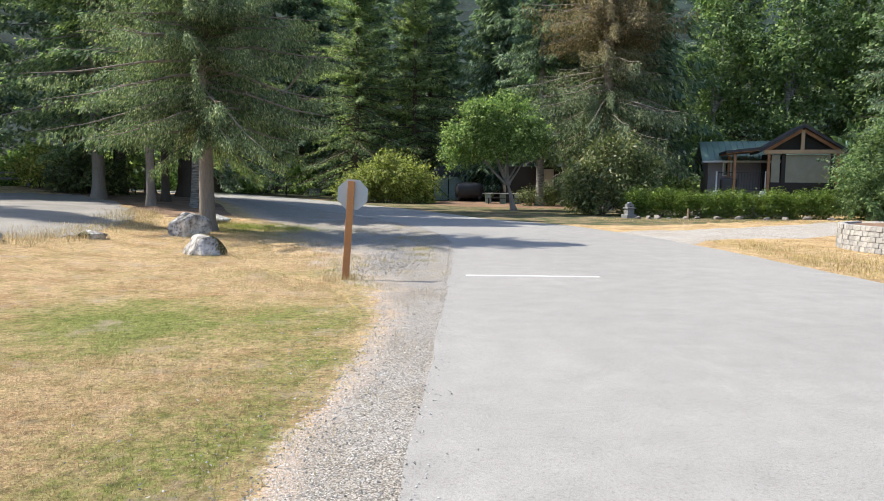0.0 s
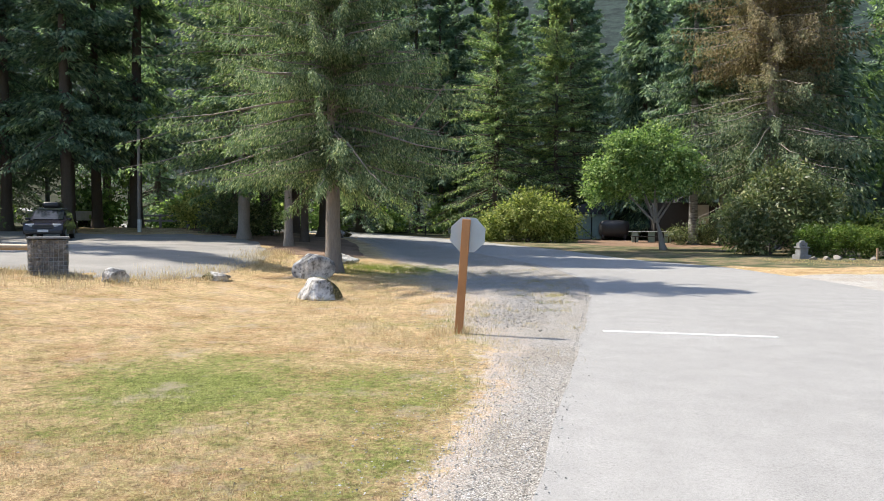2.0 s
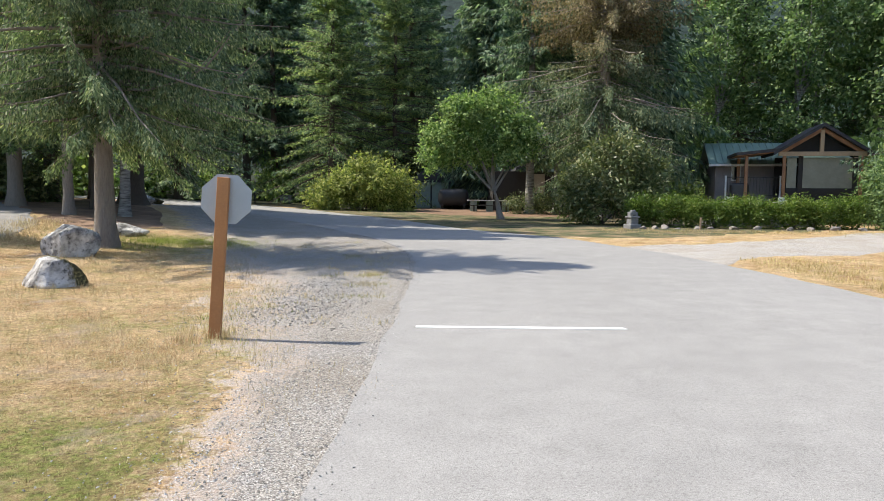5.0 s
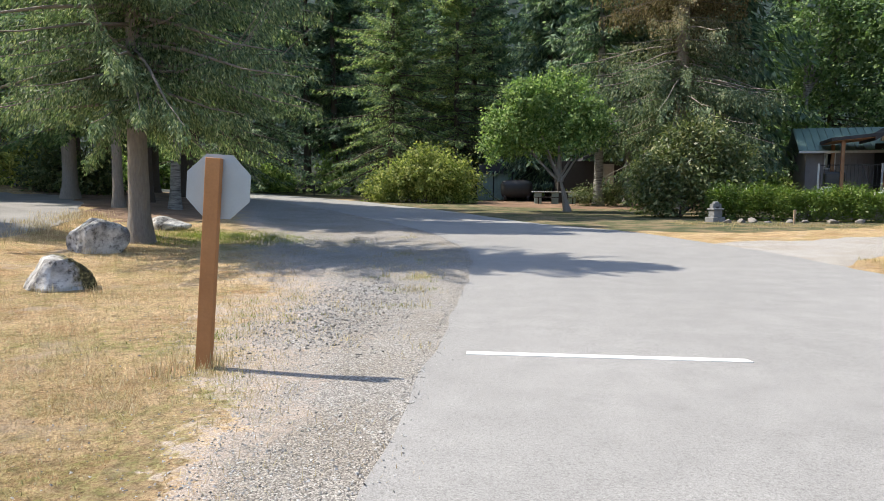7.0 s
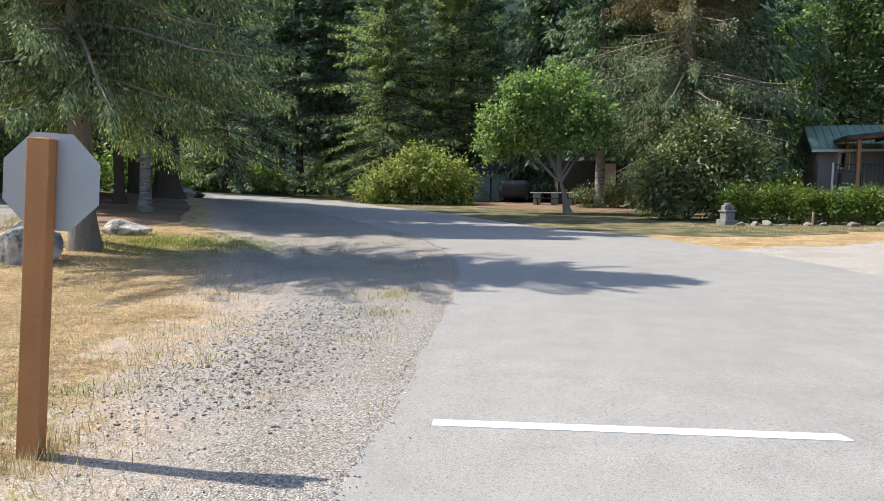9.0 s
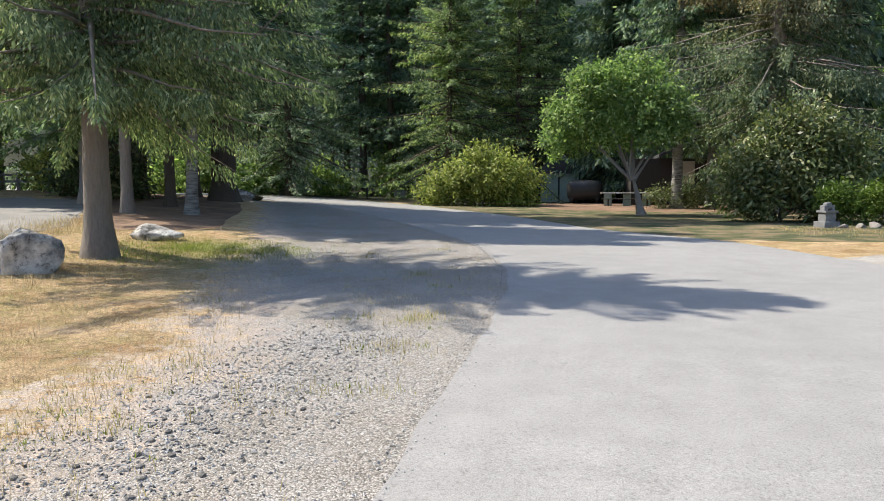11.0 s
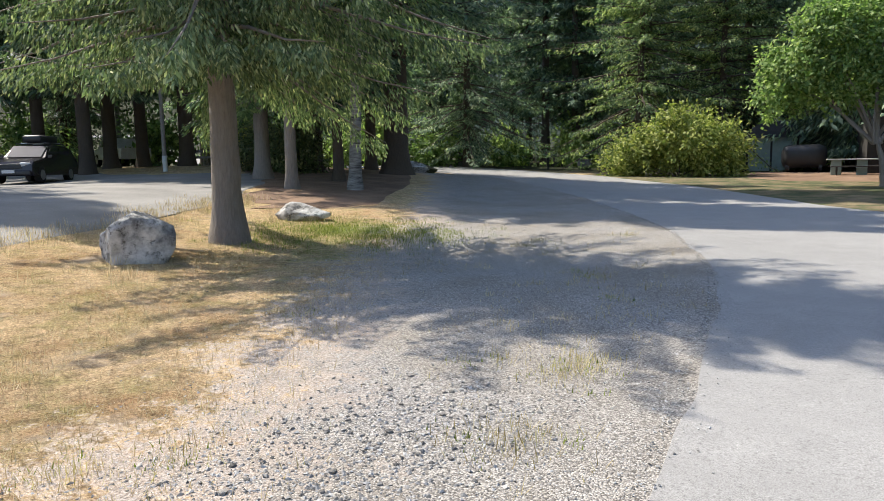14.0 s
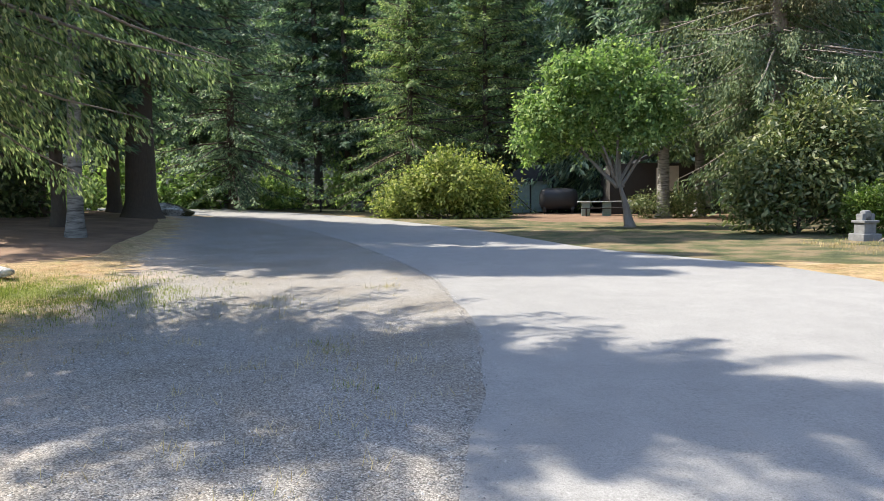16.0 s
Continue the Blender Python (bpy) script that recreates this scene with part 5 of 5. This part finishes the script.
PEBBLES = [pebble_mesh(k) for k in range(5)]
gab = thing("gabion_pillar", (-12.65, 15.95, gz(-12.65, 15.95) - 0.02), "square wire gabion pillar filled with grey stones", "gabion", "gabion pillars", turn=41)
part("core", box((0.72, 0.72, 0.84), (0, 0, 0.42), 0.03), PEBBLE, gab)
rng = np.random.default_rng(131)
for face in range(4):
    for k in range(48):
        u, w = (k % 6 + rng.uniform(0.2, 0.8)) / 6 - 0.5, (k // 6 + rng.uniform(0.2, 0.8)) / 8
        ob = hold("stone", PEBBLES[k % 5], gab)
        s = rng.uniform(0.05, 0.075)
        ob.matrix_basis = pose(0, 0, 0, 0, 0, 90 * face) @ pose(u * 0.76, -0.355, 0.03 + w * 0.8, *[float(a) for a in rng.uniform(0, 360, 3)]) @ Matrix.Diagonal((s * 1.25, s, s * 0.9, 1))
wires = []
for k in range(9):
    z = 0.02 + k * 0.1
    wires.append(tube([(-0.42, -0.42, z), (0.42, -0.42, z), (0.42, 0.42, z), (-0.42, 0.42, z), (-0.42, -0.42, z)], [0.004] * 5, 4))
for x in np.linspace(-0.42, 0.42, 9):
    for sgn in (-1, 1):
        wires.append(tube([(x, sgn * 0.42, 0), (x, sgn * 0.42, 0.86)], [0.004] * 2, 4))
        wires.append(tube([(sgn * 0.42, x, 0), (sgn * 0.42, x, 0.86)], [0.004] * 2, 4))
hold("wire_basket", raw_mesh("wire_basket", *join_arrays(wires), WIRE), gab)
part("cap", box((0.9, 0.9, 0.05), (0, 0, 0.88), 0.012), STONE, gab)
g2 = copy_thing(gab, pose(-14.75, 15.55, gz(-14.75, 15.55) - 0.02, 0, 0, 46))
g3 = copy_thing(gab, pose(-16.9, 15.15, gz(-16.9, 15.15) - 0.02, 0, 0, 49))
for (xa, ya), (xb, yb) in (((-13.0, 15.88), (-14.4, 15.62)), ((-15.1, 15.48), (-16.55, 15.22))):
    rl = thing("wooden_rail", (xa, ya, gz(xa, ya)), "pale round wooden rail between two gabion pillars", "rail", "rails of the car park")
    hold("log", raw_mesh("log", *tube([(0, 0, 0.60), ((xb - xa) / 2, (yb - ya) / 2, 0.61), (xb - xa, yb - ya, 0.64)], [0.075, 0.078, 0.074], 12), PALETIMBER, True), rl)
fence = thing("rail_fence", (-30.5, 43.0, gz(-30.5, 43)), "weathered two-rail wooden fence at the edge of the wood", "fence")
for k in range(5):
    part("post", box((0.14, 0.14, 1.0), (k * 2.1, 0, 0.42), 0.01), SIDING, fence)
for z in (0.45, 0.8):
    for k in range(4):
        part("rail", box((2.1, 0.06, 0.13), (k * 2.1 + 1.05, -0.1, z), 0.008), SIDING, fence)

# ---- parked cars ----
CARPAINT = plain("dark_car_paint", (0.025, 0.022, 0.032), 0.18, 0.3, 0.05)
WHITECAR = plain("white_car_paint", (0.75, 0.76, 0.77), 0.25)
TYRE = plain("tyre_rubber", (0.025, 0.025, 0.025), 0.9)
RIM = plain("alloy_rim", (0.4, 0.4, 0.42), 0.35, 0.8)
LAMP = plain("headlamp_glass", (0.6, 0.62, 0.65), 0.1)


def car_body(profile, width, tuck, mat, parent, name="body"):
    """A car shell: its side outline swept across, drawn in above the waist."""
    b = bmesh.new()
    rows = []
    for f, inset in ((-0.5, 0.06), (-0.485, 0.02), (-0.3, 0.0), (0.0, 0.0), (0.3, 0.0), (0.485, 0.02), (0.5, 0.06)):
        ring = []
        for x, z in profile:
            k = max(0.0, z - 0.95)
            ring.append(b.verts.new((x * (1 - inset * 0.25), f * width - math.copysign(min(abs(f) * width, k * tuck * abs(f) * 2), f), z - inset * 0.5 * (z > 0.9))))
        rows.append(ring)
    n = len(profile)
    for a, c in zip(rows, rows[1:]):
        for i in range(n):
            b.faces.new((a[i], a[(i + 1) % n], c[(i + 1) % n], c[i]))
    b.faces.new(rows[0][::-1])
    b.faces.new(rows[-1])
    bmesh.ops.recalc_face_normals(b, faces=b.faces[:])
    return part(name, b, mat, parent)


def wheels(parent, xs, width, r=0.35):
    for x in xs:
        for s in (-1, 1):
            w = part("wheel", rod(r, 0.23, (x, s * (width / 2 - 0.02) - 0.115, r), (-90, 0, 0), 28, bevel=0.03), TYRE, parent, "black tyre")
            w.data.transform(Matrix.Identity(4))
            part("rim", rod(r * 0.62, 0.02, (x, s * (width / 2 + 0.10), r), (-90, 0, 0), 20, bevel=0.006), RIM, w, "alloy rim")


SUV = [(-2.3, 0.32), (2.25, 0.32), (2.36, 0.5), (2.33, 0.78), (2.2, 0.92), (1.1, 1.07), (0.95, 1.1), (0.25, 1.58), (-0.2, 1.66), (-1.6, 1.63), (-2.05, 1.5), (-2.3, 1.05), (-2.38, 0.7)]


def suv(at, turn, mat, label, box_on=True):
    c = thing("parked_car", at, label, "car", turn=turn)
    c.matrix_world = c.matrix_world @ Matrix.Scale(0.9, 4)
    car_body(SUV, 1.86, 0.32, mat, c)
    ws = part("windscreen", box((0.86, 1.42, 0.012), (0.615, 0, 1.362), 0, (0, 34.5, 0)), GLASS, c)
    for s in (-1, 1):
        b = prism([(0.72, 1.10), (0.2, 1.5), (-0.62, 1.56), (-0.62, 1.10)], 0.012, at=(0, s * 0.80, 0))
        part("side_window", b, GLASS, c)
        b = prism([(-0.7, 1.10), (-0.7, 1.55), (-1.55, 1.52), (-1.95, 1.14)], 0.012, at=(0, s * 0.80, 0))
        part("side_window", b, GLASS, c)
        part("headlight", box((0.28, 0.42, 0.16), (2.2, s * 0.62, 0.8), 0.04, (0, 12, s * 14)), LAMP, c)
        part("door_mirror", box((0.14, 0.22, 0.15), (0.75, s * 1.0, 1.12), 0.04), mat, c)
        part("tail_light", box((0.08, 0.2, 0.4), (-2.3, s * 0.75, 0.98), 0.02), TIMBER, c)
        part("roof_rail", box((1.9, 0.05, 0.05), (-0.75, s * 0.58, 1.71), 0.015), BLACK, c)
    part("grille", box((0.06, 1.0, 0.2), (2.35, 0, 0.72), 0.02), BLACK, c)
    part("bumper", box((0.16, 1.72, 0.2), (2.32, 0, 0.45), 0.05), BLACK, c)
    part("number_plate", box((0.02, 0.5, 0.13), (2.415, 0, 0.5), 0.004), WHITE, c)
    wheels(c, (1.45, -1.42), 1.66)
    if box_on:
        rb = thing("roof_box", (0, 0, 0), "black roof box on a parked car", "roof box")
        rb.matrix_world = c.matrix_world.copy()
        part("shell", box((1.75, 0.85, 0.34), (-0.75, 0, 1.92), 0.13), BLACK, rb, smooth=True)
        part("crossbar", box((0.05, 1.2, 0.05), (-0.2, 0, 1.735), 0.01), ALU, rb)
        part("crossbar", box((0.05, 1.2, 0.05), (-1.3, 0, 1.735), 0.01), ALU, rb)
    return c


suv((-26.2, 31.0, gz(-26.2, 31.0)), -57, CARPAINT, "dark blue-black estate car parked in the shade with a roof box")
suv((-36.0, 31.0, gz(-36.0, 31.0)), -42, CARPAINT, "dark car parked behind the bushes", False)
pick = thing("pickup_truck", (-37.5, 44.2, gz(-37.5, 44.2)), "white pickup truck parked under the trees", "truck", turn=160)
car_body([(-2.7, 0.45), (2.6, 0.45), (2.7, 0.7), (2.6, 1.05), (1.5, 1.15), (0.9, 1.75), (-0.6, 1.78), (-0.75, 1.12), (-2.75, 1.12)], 1.9, 0.25, WHITECAR, pick)
for s in (-1, 1):
    part("side_window", prism([(1.2, 1.2), (0.8, 1.66), (-0.5, 1.68), (-0.5, 1.2)], 0.012, at=(0, s * 0.86, 0)), GLASS, pick)
wheels(pick, (1.7, -1.7), 1.7, 0.4)

# shrubs between the parked cars
shrub("dark_shrub", 140, (-30.4, 29.7, gz(-30.4, 29.7)), [(0, 0, 1.0, 1.0, 1.0, 1.1), (-0.5, -0.5, 1.3, 0.8, 0.8, 0.9), (0.4, 0.5, 0.8, 0.8, 0.8, 0.8)], 5000, 0.22, 0.11, RHODO, "dark shrubs between the parked cars")
pole = thing("painted_pole", (-25.6, 37.0, gz(-25.6, 37)), "slim post with a white painted foot", "post")
part("shaft", rod(0.10, 6.0, (0, 0, 0), seg=14, r2=0.08), BARK, pole)
part("painted_foot", rod(0.115, 0.75, (0, 0, 0.0), seg=14), WHITE, pole, "white painted foot")


# ---- loose stones of the shoulder ----
def inside_shoulder(x, y):
    gl = np.interp(y, [p[1] for p in GRAV_L], [p[0] for p in GRAV_L])
    rl = np.interp(y, [p[1] for p in ROAD_L], [p[0] for p in ROAD_L])
    return gl, rl


def stones(rng, x, y, size):
    n = len(x)
    base = np.array([[1, 0, 0], [-1, 0, 0], [0, 1, 0], [0, -1, 0], [0, 0, 1], [0, 0, -1]], float)
    v = base[None] * rng.uniform(0.6, 1.25, (n, 6, 1)) + rng.normal(0, 0.16, (n, 6, 3))
    v *= np.array([1.15, 0.95, 0.62])
    a = rng.uniform(0, 6.28, n)
    ca, sa = np.cos(a)[:, None], np.sin(a)[:, None]
    tz = rng.normal(0, 0.35, n)[:, None]
    w = np.stack([v[..., 0] * ca - v[..., 1] * sa, v[..., 0] * sa + v[..., 1] * ca, v[..., 2] + v[..., 0] * tz], -1) * size[:, None, None]
    w += np.stack([x, y, height(x, y) + 0.012 + size * 0.12], -1)[:, None]
    f = np.array([[0, 2, 4], [2, 1, 4], [1, 3, 4], [3, 0, 4], [2, 0, 5], [1, 2, 5], [3, 1, 5], [0, 3, 5]])
    return w.reshape(-1, 3), (f[None] + 6 * np.arange(n)[:, None, None]).reshape(-1, 3)


def build_chips(nt, bsdf, node, tone=1.0):
    isl = node("ShaderNodeNewGeometry").outputs["Random Per Island"]
    greys = [(0.0, (0.10, 0.098, 0.095)), (0.3, (0.25, 0.245, 0.238)), (0.7, (0.40, 0.39, 0.378)), (1.0, (0.58, 0.57, 0.555))]
    col = ramp(nt, node, isl, [(p, tuple(v * tone for v in c)) for p, c in greys])
    nt.links.new(col, bsdf.inputs["Base Color"])
    bsdf.inputs["Roughness"].default_value = 0.95
    relief(nt, node, bsdf, noise_tex(nt, node, 90.0, 4.0), 0.5, 0.004)


CHIPS = material("gravel_chips", build_chips)
rng = np.random.default_rng(150)
N = 26000
yy = 2.5 + 25 * rng.random(N) ** 1.05
gl, rl = inside_shoulder(yy, yy)
xx = gl - 0.12 + (rl + 0.10 - gl) * rng.random(N)
stray = rng.random(N) < 0.16
xx = np.where(stray, gl - rng.exponential(0.45, N), xx)
sz_ = 0.0045 + 0.008 * rng.random(N) ** 2.5
tagged(new("gravel_chips", raw_mesh("gravel_chips", *stones(rng, xx, yy, sz_), CHIPS)), "loose crushed stone chips of the road shoulder", "gravel", kind="stuff")
# a stray scatter on the asphalt's edge
N = 2600
yy = 2.5 + 33 * rng.random(N)
gl, rl = inside_shoulder(yy, yy)
xx = rl - 0.03 + rng.exponential(0.07, N)
v, f = stones(rng, xx, yy, 0.004 + 0.006 * rng.random(N))
v[:, 2] += 0.008
tagged(new("stray_chips", raw_mesh("stray_chips", v, f, CHIPS)), "stray stone chips along the asphalt edge", "gravel", kind="stuff")
# the coarse dark patch of stones
DARKSTONE = surface("dark_stone", [(0.3, (0.13, 0.125, 0.118)), (0.7, (0.34, 0.325, 0.305))], 12.0, 80.0, 0.95, 0.6, 0.006, tint=((0.5, 0.5, 0.5), (1.5, 1.45, 1.4)))
STONES = []
for k in range(6):
    b = bmesh.new()
    bmesh.ops.create_icosphere(b, subdivisions=1, radius=1)
    for v in b.verts:
        v.co = Vector((v.co.x * 1.2, v.co.y, v.co.z * 0.7)) * float(rng.uniform(0.72, 1.15))
    me = bpy.data.meshes.new("stone")
    b.to_mesh(me)
    b.free()
    me.materials.append(DARKSTONE)
    STONES.append(me)
N = 6500
t = rng.random(N)
xb, yb = -1.35 + 0.25 * t + rng.normal(0, 0.48, N), 13.0 + 4.2 * t + rng.normal(0, 0.45, N)
keep = xb < -0.35
DARKCHIPS = material("dark_chips", functools.partial(build_chips, tone=0.8))
tagged(new("coarse_stones", raw_mesh("coarse_stones", *stones(rng, xb[keep], yb[keep], 0.005 + 0.013 * rng.random(int(keep.sum())) ** 2.4), DARKCHIPS)), "band of coarse dark crushed stone in the shoulder", "gravel", kind="stuff")
for k in range(300):
    t = rng.random()
    x, y = -1.4 + 0.25 * t + rng.normal(0, 0.34), 13.0 + 4.0 * t + rng.normal(0, 0.45)
    if x > -0.2:
        continue
    s = float(0.008 + 0.018 * rng.random() ** 2.4)
    ob = hold("stone", STONES[k % 6], shoulder)
    ob.matrix_basis = pose(x, y, gz(x, y) + 0.012 + s * 0.2, 0, 0, float(rng.uniform(0, 360))) @ Matrix.Diagonal((s, s, s, 1))


# ---- grass ----
def grass(name, rng, x, y, length, width, mat, label, lean=0.5):
    n = len(x)
    a = rng.uniform(0, 6.28, n)
    way = unit(np.stack([np.cos(a) * lean * rng.random(n), np.sin(a) * lean * rng.random(n), np.ones(n)], 1))
    side = np.stack([-np.sin(a), np.cos(a), np.zeros(n)], 1)
    p = np.stack([x, y, height(x, y) - 0.032], 1)
    return tagged(new(name, raw_mesh(name, *blades(p, way, side, length + 0.01, width), mat)), label, "grass", kind="stuff")


def clumps(rng, centres, per, spread):
    c = np.repeat(np.array(centres), per, 0)
    return c[:, 0] + rng.normal(0, spread, len(c)), c[:, 1] + rng.normal(0, spread, len(c))


rng = np.random.default_rng(160)
N = 200000
y = 1.5 + 22 * rng.random(N) ** 1.45
gl, rl = inside_shoulder(y, y)
x = gl + 0.05 - np.abs(rng.normal(0, 0.8 + 0.42 * y, N))
grass("lawn_grass", rng, x, y, 0.016 + 0.034 * rng.random(N) ** 2, 0.003 + 0.004 * rng.random(N), BLADES, "short dry mown lawn grass with greener patches", 1.4)
# longer stems where the mower does not reach
cen = []
for _ in range(1700):
    yy = rng.uniform(11.0, 27)
    gl, rl = inside_shoulder(yy, yy)
    cen.append((gl - abs(rng.normal(0, 1.6)) * (0.3 + 0.05 * yy) + 0.15, yy))
for _ in range(120):
    yy = rng.uniform(3, 12)
    gl, rl = inside_shoulder(yy, yy)
    cen.append((gl + rng.normal(-0.05, 0.15), yy))
for _ in range(110):
    yy = rng.uniform(10, 24)
    gl, rl = inside_shoulder(yy, yy)
    cen.append((gl + abs(rng.normal(0, 0.35)), yy))
x, y = clumps(rng, cen, 50, 0.16)
grass("dry_grass_tufts", rng, x, y, 0.03 + 0.11 * rng.random(len(x)) ** 2.2, 0.003 + 0.003 * rng.random(len(x)), BLADES, "long straw-yellow grass stems at the edge of the gravel", 2.2)
cen = [(-1.9 + rng.normal(0, 0.22), 12.2 + rng.normal(0, 0.18)) for _ in range(26)]
cen += [(a + rng.normal(0, 0.45), b + rng.normal(0, 0.45)) for a, b in ((-7.4, 19.4), (-5.5, 15.6), (-8.8, 25.1), (-9.3, 17.5), (-12.6, 15.5)) for _ in range(14)]
x, y = clumps(rng, cen, 34, 0.07)
grass("long_grass", rng, x, y, 0.05 + 0.18 * rng.random(len(x)) ** 2, 0.0035 + 0.003 * rng.random(len(x)), BLADES, "tall dry grass round the post and the boulders", 0.6)
cen = [(-6.8 + rng.normal(0, 1.0), 24.6 + rng.normal(0, 1.2)) for _ in range(260)] + [(-5.7 + rng.normal(0, 0.7), 24.2 + rng.normal(0, 0.9)) for _ in range(240)]
x, y = clumps(rng, cen, 30, 0.12)
grass("green_grass", rng, x, y, 0.04 + 0.07 * rng.random(len(x)), 0.005 + 0.004 * rng.random(len(x)), GRASS, "fresh green grass behind the spruce", 0.7)
cen = [(-10.2 + rng.normal(0, 0.5) - max(0, yy - 21) * 0.33, yy) for yy in rng.uniform(15.2, 28, 240)] + [(rng.uniform(-20, -10.3), 15.0 + rng.normal(0, 0.8)) for _ in range(260)]
x, y = clumps(rng, cen, 34, 0.14)
grass("edge_grass", rng, x, y, 0.05 + 0.2 * rng.random(len(x)) ** 1.8, 0.005 + 0.005 * rng.random(len(x)), BLADES, "long dry grass along the edge of the car park", 0.7)
# weeds that grow through the gravel
cen = [(a + rng.normal(0, s), b + rng.normal(0, s)) for a, b, s, k in ((-0.75, 18.3, 0.22, 12), (-0.55, 19.6, 0.22, 10), (-1.3, 20.9, 0.35, 12), (-2.3, 23.8, 0.5, 12), (-1.2, 15.3, 0.3, 8), (-1.0, 13.6, 0.25, 6), (-0.6, 16.9, 0.25, 6), (-3.2, 22.0, 0.5, 8), (-1.9, 19.3, 0.4, 6)) for _ in range(k)]
for _ in range(70):
    yy = rng.uniform(12.5, 27)
    gl, rl = inside_shoulder(yy, yy)
    cen.append((gl + (rl - gl) * rng.random(), yy))
x, y = clumps(rng, cen, 24, 0.07)
m = grass("gravel_weeds", rng, x, y, 0.04 + 0.13 * rng.random(len(x)) ** 2, 0.003 + 0.003 * rng.random(len(x)), STRAW, "sparse dry weeds growing through the gravel", 1.3)
cen = [(-2.3 + rng.normal(0, 0.45), 14.0 + rng.normal(0, 0.9)) for _ in range(34)] + [(-0.8, 18.5), (-0.6, 19.4), (-1.2, 20.8), (-2.2, 13.0), (-1.9, 15.2)]
x, y = clumps(rng, cen, 16, 0.05)
grass("green_weeds", rng, x, y, 0.03 + 0.05 * rng.random(len(x)), 0.009 + 0.009 * rng.random(len(x)), GRASS, "low green weeds at the gravel's edge", 1.6)
# single tufts, green at the foot and dry above
TUFTS = [(-1.43, 21.86), (-0.6, 17.85), (-0.45, 18.15), (-0.51, 15.34), (-0.73, 15.26), (-0.86, 16.63), (-0.56, 16.62), (-2.28, 14.85), (-2.28, 14.54), (-2.11, 14.0), (-2.06, 15.72), (-2.49, 15.37), (-1.68, 14.24), (-1.96, 13.5), (-2.23, 13.53), (-0.6, 18.12), (-0.54, 17.7), (-1.34, 21.59), (-0.84, 20.39), (-3.06, 24.0), (-3.01, 24.64), (-1.8, 25.94), (-1.33, 17.91), (-3.46, 18.66)]
x, y = clumps(rng, [(a + rng.normal(0, 0.10), b + rng.normal(0, 0.10)) for a, b in TUFTS for _ in range(5)], 24, 0.09)
grass("weed_tufts", rng, x, y, 0.04 + 0.13 * rng.random(len(x)) ** 2, 0.003 + 0.003 * rng.random(len(x)), STRAW, "dry upright weed tufts standing in the gravel", 1.0)
x, y = clumps(rng, [(a + rng.normal(0, 0.14), b + rng.normal(0, 0.14)) for a, b in TUFTS for _ in range(3)], 26, 0.06)
grass("weed_leaves", rng, x, y, 0.03 + 0.06 * rng.random(len(x)), 0.007 + 0.008 * rng.random(len(x)), GRASS, "low green weed leaves round the dry tufts", 1.6)
# dry grass across the road
cen = [(8.4 + abs(rng.normal(0, 1.6)), rng.uniform(11, 22)) for _ in range(380)] + [(rng.uniform(7.5, 20), 33.4 + rng.normal(0, 0.9)) for _ in range(260)]
x, y = clumps(rng, cen, 22, 0.14)
grass("verge_grass", rng, x, y, 0.03 + 0.12 * rng.random(len(x)) ** 1.5, 0.007 + 0.005 * rng.random(len(x)), STRAW, "dry yellow grass on the far verge", 0.8)
